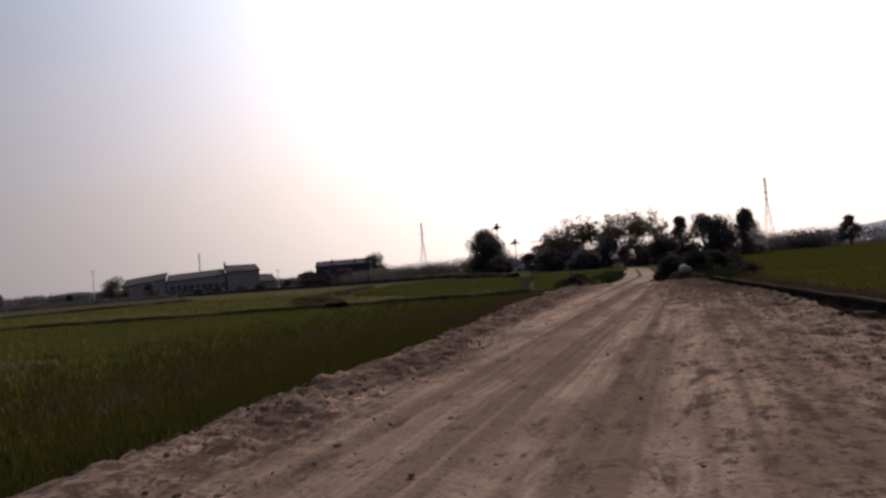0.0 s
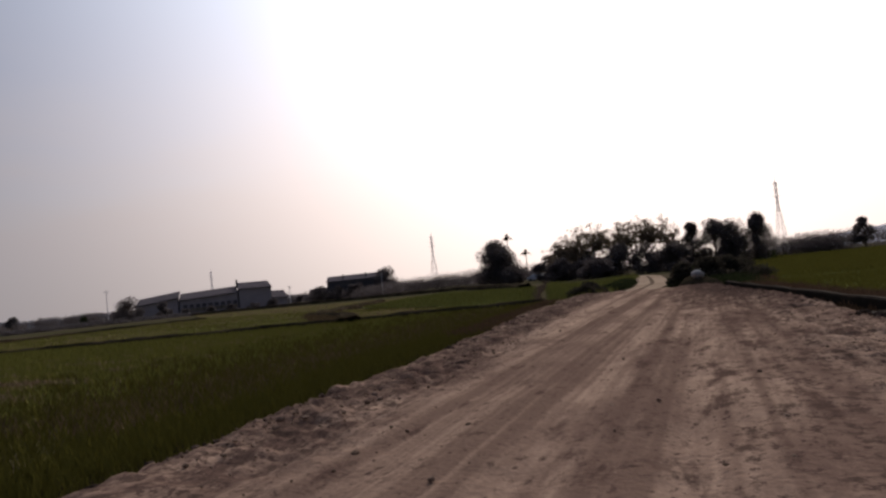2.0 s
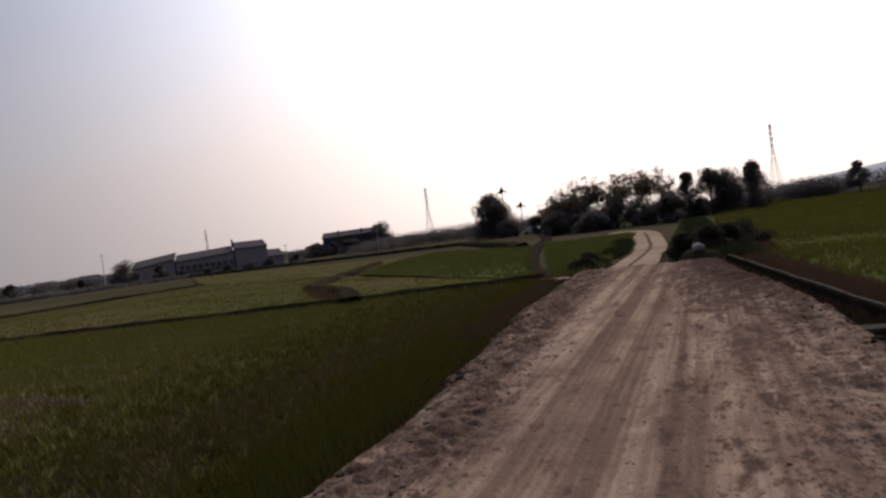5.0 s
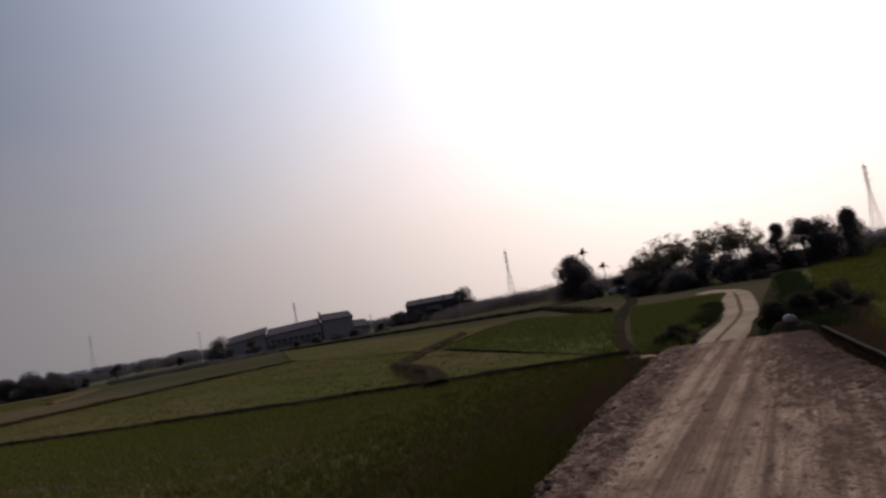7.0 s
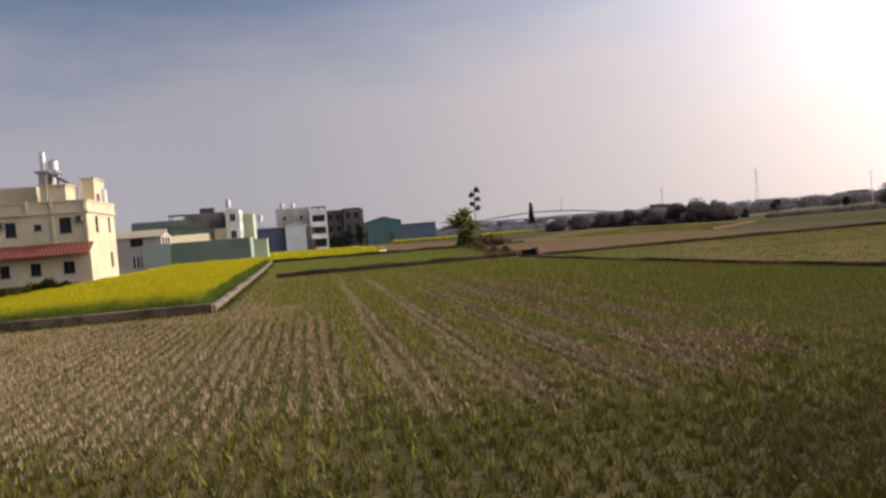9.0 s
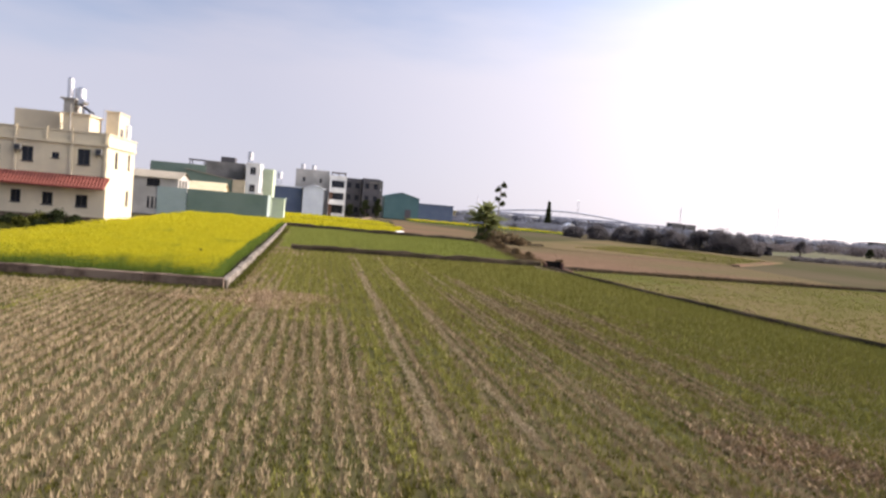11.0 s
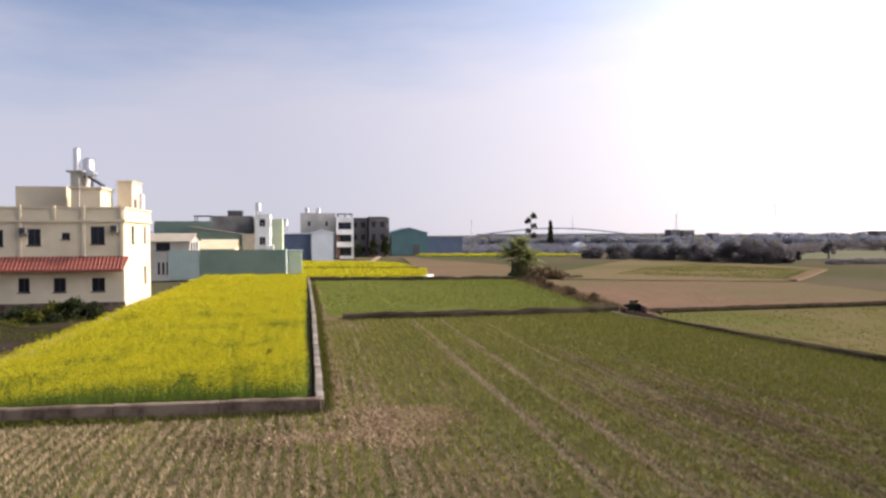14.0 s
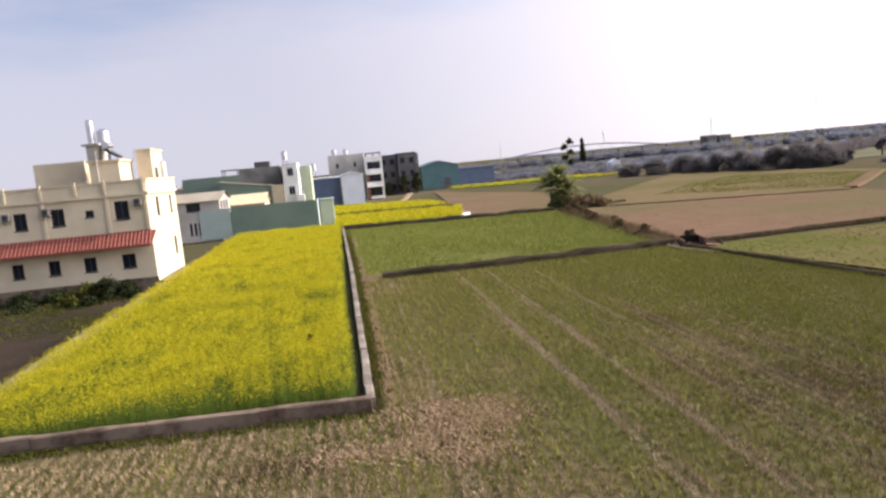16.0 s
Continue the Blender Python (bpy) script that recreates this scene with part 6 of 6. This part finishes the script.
ob = blades("rice_regrowth", lift(g[fresh]), tall[fresh], np.full(fresh.sum(), 0.036), 0.6, 7, L_GREENTUFT, 304)
tagged(ob, "rows of fresh green regrowth in the stubble", "rice plants", kind="stuff")
ob = blades("row_weeds", lift(g[dim]), tall[dim], np.full(dim.sum(), 0.032), 0.6, 6, L_ROWWEED, 322)
tagged(ob, "dark green weeds between the stubble rows", "weeds", kind="stuff")
ob = blades("roadside_grass", lift(g[near]), tall[near], np.full(near.sum(), 0.03), 0.8, 11, L_ROADGRASS, 308)
tagged(ob, "dark olive grass at the foot of the road", "grass", kind="stuff")
q = scatter([(8, -25.2), (26.6, -24.2), (19.4, 20), (10, 20)], 24000, 305)
q = q[rng.uniform(0, 1, len(q)) < np.clip(0.35 + 0.12 * (q[:, 0] - 11) + 0.05 * q[:, 1] + 0.3 * wobble(q[:, 0], q[:, 1], 4.0, 336), 0.05, 1)]
ob = blades("field_grass", lift(q), np.full(len(q), 0.075), np.full(len(q), 0.03), 0.8, 10, L_GREENTUFT, 306)
tagged(ob, "short dense green grass between the rows", "grass", kind="stuff")
yy = np.concatenate([rng.normal(-3.6, 1.1, 200), rng.normal(0.6, 0.8, 130), rng.normal(4.2, 0.9, 90)])
q = np.c_[np.interp(yy, (-6, -2.8, -0.5, 3, 7), (11.7, 11.0, 10.95, 10.7, 10.3)) + rng.normal(0, 0.4, 420), yy]
ob = blades("muddy_stalks", lift(q), np.full(len(q), 0.07), np.full(len(q), 0.07), 1.8, 6, L_DRY, 334)
tagged(ob, "brown muddy stalks pressed down in a worn rut", "dead stalks", kind="stuff")
q = np.c_[rng.uniform(8, 25, 1400), rng.normal(-22.9, 0.8, 1400)]
q[:, 1] += 0.05 * (q[:, 0] - 14)
ob = blades("dry_tufts", lift(q), np.full(len(q), 0.14), np.full(len(q), 0.04), 1.0, 7, L_DRY, 333)
tagged(ob, "dry tan tufts in the grass below the road", "dry grass", kind="stuff")
q = np.r_[rng.normal((2.3, -2.6), (0.75, 0.5), (520, 2)), rng.normal((1.6, -1.5), (0.7, 0.45), (280, 2)), rng.normal((3.0, -2.0), (0.4, 0.5), (160, 2)), rng.normal((0.9, -3.6), (0.9, 0.35), (200, 2)), rng.normal((1.9, -4.4), (0.6, 0.3), (120, 2)), rng.normal((-0.6, -3.5), (0.4, 0.25), (70, 2)), rng.normal((-4, -2.4), (3.5, 0.5), (60, 2)), rng.normal((11.4, -16.9), (0.55, 0.7), (240, 2))]
ob = blades("loose_straw", lift(q, 0.01), np.full(len(q), 0.08), np.full(len(q), 0.06), 2.2, 9, L_RUDDY, 307)
tagged(ob, "loose reddish straw lying in patches", "straw", kind="stuff")
q = np.r_[rng.normal((11.4, -16.9), (0.55, 0.7), (170, 2)), rng.normal((2.0, -2.4), (1.2, 0.9), (260, 2)), rng.normal((11.5, -4.5), (2.6, 4.0), (900, 2)), rng.normal((-2.3, -3.6), (0.6, 0.3), (130, 2))]
ob = blades("dead_stalks", lift(q, 0.0), np.full(len(q), 0.1), np.full(len(q), 0.06), 1.6, 6, L_DRY, 309)
tagged(ob, "dead reddish brown stalks in worn patches", "dead stalks", kind="stuff")


def meadow(name, corners, count, h, w, per, material, seed, label, category="grass"):
    s = scatter(corners, count, seed)
    r = np.random.default_rng(seed + 1)
    k = np.clip(1 + 0.5 * wobble(s[:, 0], s[:, 1], 6, seed), 0.3, 1.8)
    ob = blades(name, lift(s), h * k * r.uniform(0.7, 1.2, len(s)), np.full(len(s), w), 0.6, per, material, seed)
    return tagged(ob, label, category, kind="stuff")


meadow("field_grass", GREEN2, 36000, 0.12, 0.06, 5, L_YOUNG, 311, "even short green crop in the second field")
meadow("field_grass", [(2, -60), (60, -60), (60, -29.6), (26, -29.4), (2, -32.2)], 42000, 0.14, 0.045, 5, L_SOUTH, 312, "green crop beside the water channel")
meadow("field_grass", [(60, -90), (190, -90), (190, -40), (95, -30), (60, -29.6)], 30000, 0.25, 0.14, 4, L_SOUTH, 313, "far green crop beside the road")
meadow("dry_grass", EAST1, 1300, 0.07, 0.07, 4, L_PALEDRY, 321, "dry stubble in the mixed field", "dry grass")
meadow("field_grass", EAST1, 20000, 0.07, 0.05, 4, L_GREENTUFT, 314, "thin regrowth over the stubble")
meadow("field_grass", EAST2, 16000, 0.22, 0.07, 4, L_CROP, 315, "green crop along the track")
meadow("field_grass", ROADSIDE, 12000, 0.28, 0.06, 4, L_CROP, 316, "bright green crop beside the narrow road")
meadow("field_grass", GREEN3A, 9000, 0.09, 0.10, 4, L_GREENTUFT, 317, "green strip of crop in the tan field")
meadow("dry_grass", BROWN, 2000, 0.06, 0.06, 4, L_PALEDRY, 318, "sparse dry stubble on brown soil", "dry grass")
meadow("dry_grass", EAST3, 4000, 0.1, 0.08, 4, L_PALEDRY, 319, "dry grass on the far brown field", "dry grass")
meadow("weeds", [(-40, 14.5), (-11.7, 14.0), (-11.7, 25), (-40, 25)], 5000, 0.14, 0.06, 5, L_GRASS, 320, "dark weeds in the garden plot", "weeds")


def along(points, count, spread, seed):
    r = np.random.default_rng(seed)
    p = np.array(points, float)
    f = r.uniform(0, len(p) - 1, count)
    i = np.minimum(f.astype(int), len(p) - 2)
    return p[i] + (p[i + 1] - p[i]) * (f - i)[:, None] + r.normal(0, spread, (count, 2))


for k, (pts, cnt, sp, h, m, lab) in enumerate((
        ([(1.6, 20.7), (19.2, 20.9)], 300, 0.2, 0.16, L_DRY, "dry grass along a bund"),
        ([(19.3, 20), (22.2, -1), (27.3, -23)], 1500, 0.2, 0.15, L_DRY, "rough dry grass along the long bund"),
        ([(20.6, 20.7), (47, 21.9)], 900, 0.25, 0.16, L_DRY, "dry grass before the brown field"),
        ([(19.8, 22), (22.8, 52)], 1800, 0.5, 0.35, L_DRY, "dry grass along the footpath"),
        ([(-14, -26.9), (4, -25.65), (9, -25.5), (14, -25.0), (20, -24.6), (26, -24.25)], 2200, 0.16, 0.14, L_BROWN, "dry grass along the road edge"),
        ([(-14, -26.3), (4, -25.1), (9, -25.0), (14, -24.5), (26, -23.7)], 8600, 0.4, 0.17, L_ROADGRASS, "green grass along the foot of the road"),
        ([(8, -30.75), (14, -30.5), (18, -30.1), (26, -29.05)], 2600, 0.1, 0.14, L_BROWN, "dead brown weeds along the channel"),
        ([(9, -31.7), (14, -31.3), (20, -30.4), (26.2, -29.7), (36, -30.2)], 5200, 0.34, 0.2, L_RUSSET, "reddish brown dead weeds along the far bank of the channel"),
        ([(15, -24.6), (20, -24.25), (26, -23.85)], 1700, 0.2, 0.2, L_RUSSET, "reddish brown weeds along the foot of the road"),
        ([(0.35, -1), (0.3, 25), (0.0, 56)], 1400, 0.12, 0.16, L_GRASS, "grass along the field wall"),
        ([(24.6, -17), (36, -8.5), (64, 1)], 1000, 0.3, 0.25, L_DRY, "dry weeds on the dark bund"),
        ([(0.0, -1.25), (-14, -0.5), (-40, 1)], 1200, 0.16, 0.15, L_GRASS, "grass along the foot of the grey wall"))):
    s = along(pts, cnt, sp, 330 + k)
    ob = blades("edge_grass", lift(s, 0.02), np.full(cnt, h), np.full(cnt, 0.035), 0.7, 6, m, 340 + k)
    tagged(ob, lab, "grass", kind="stuff")

# clods: fine crumbs all over the road, darker lumps along both edges
G = (1 + 5 ** 0.5) / 2
ICO = np.array([(-1, G, 0), (1, G, 0), (-1, -G, 0), (1, -G, 0), (0, -1, G), (0, 1, G), (0, -1, -G), (0, 1, -G), (G, 0, -1), (G, 0, 1), (-G, 0, -1), (-G, 0, 1)]) / 1.9
TRI = ((0, 11, 5), (0, 5, 1), (0, 1, 7), (0, 7, 10), (0, 10, 11), (1, 5, 9), (5, 11, 4), (11, 10, 2), (10, 7, 6), (7, 1, 8), (3, 9, 4), (3, 4, 2), (3, 2, 6), (3, 6, 8), (3, 8, 9), (4, 9, 5), (2, 4, 11), (6, 2, 10), (8, 6, 7), (9, 8, 1))


def clods(name, count, place, material, label, seed):
    r = np.random.default_rng(seed)
    verts, faces = [], []
    for k in range(count):
        x, y, z, s = place(r)
        q = ICO * r.uniform(0.65, 1.25, (12, 1)) * s * r.uniform((0.7, 0.7, 0.45), (1.5, 1.2, 0.85))
        a = r.uniform(0, 6.28)
        o = len(verts)
        verts += [(x + u * math.cos(a) - v * math.sin(a), y + u * math.sin(a) + v * math.cos(a), z + w) for u, v, w in q]
        faces += [(o + a, o + b, o + c) for a, b, c in TRI]
    tagged(sheet(name, verts, faces, material), label, "clods", kind="stuff")


def road_top(x, y):
    lo, hi = float(road_right(np.array(x))), float(road_left(np.array(x)))
    ed, w = (y - lo, 0.25) if y - lo < hi - y else (hi - y, 0.65)
    b = min(1, max(0, (ed + w) / (w + 0.15)))
    return -0.07 + 0.3 * b ** 1.2 + 0.06 * b


def crumb(r):
    x = r.uniform(4.2, 26)
    lo, hi = float(road_right(np.array(x))), float(road_left(np.array(x)))
    y = hi - abs(r.normal(0.1, 0.5)) if r.uniform() < 0.4 else lo + abs(r.normal(0, 0.8)) if r.uniform() < 0.6 else r.uniform(lo, hi)
    return x, y, road_top(x, y), 0.004 + 0.014 * r.uniform() ** 4


def lump(r):
    x = r.uniform(3.5, 26)
    left = r.uniform() < 0.6
    e = float(road_left(np.array(x))) + r.normal(0.12, 0.16) if left else float(road_right(np.array(x))) + r.normal(0.05, 0.14)
    g = max(0.15, 0.5 + 0.9 * noise.noise((x * 0.9, 3.0 if left else 9.0, 1.0)))
    return x, e, road_top(x, e), g * (0.016 + 0.045 * r.uniform() ** 2)


clods("road_crumbs", 2600, crumb, M_CLOD, "fine crumbs and pebbles strewn over the road", 400)
def flake(r):
    x = r.uniform(3.8, 25.5)
    left = r.uniform() < 0.65
    e = float(road_left(np.array(x))) - abs(r.normal(0.3, 0.35)) if left else float(road_right(np.array(x))) + abs(r.normal(0.15, 0.4))
    return x, e, road_top(x, e) - 0.012, 0.01 + 0.018 * r.uniform() ** 3


clods("shoulder_clods", 1500, flake, M_CLOD, "flattened earth clods on the road shoulders", 402)
def rubble(r):
    return 20.3 + r.normal(0, 0.7), 20.5 + r.normal(0, 0.5), 0.03, 0.06 + 0.16 * r.uniform() ** 2


clods("pit_rubble", 90, rubble, M_CRUMB, "dark brown rubble heaped round the sluice pit", 403)
clods("edge_clods", 2200, lump, M_CRUMB, "dark earth clods heaped along the road edges", 401)
s = along([(27.4, -29.0), (40, -28.7), (90, -27.5)], 5000, 0.45, 410)
ob = blades("verge_weeds", lift(s, 0.0), np.full(len(s), 0.45), np.full(len(s), 0.06), 0.6, 5, L_TREE, 411)
tagged(ob, "dark weeds along the narrow road", "weeds", kind="stuff")
s = along([(36, -24.5), (43, -24.1), (50, -23.6)], 1800, 0.25, 412)
ob = blades("verge_weeds", lift(s, 0.0), np.full(len(s), 0.28), np.full(len(s), 0.06), 0.6, 5, L_TREE, 413)
tagged(ob, "dark weeds between road and green plot", "weeds", kind="stuff")
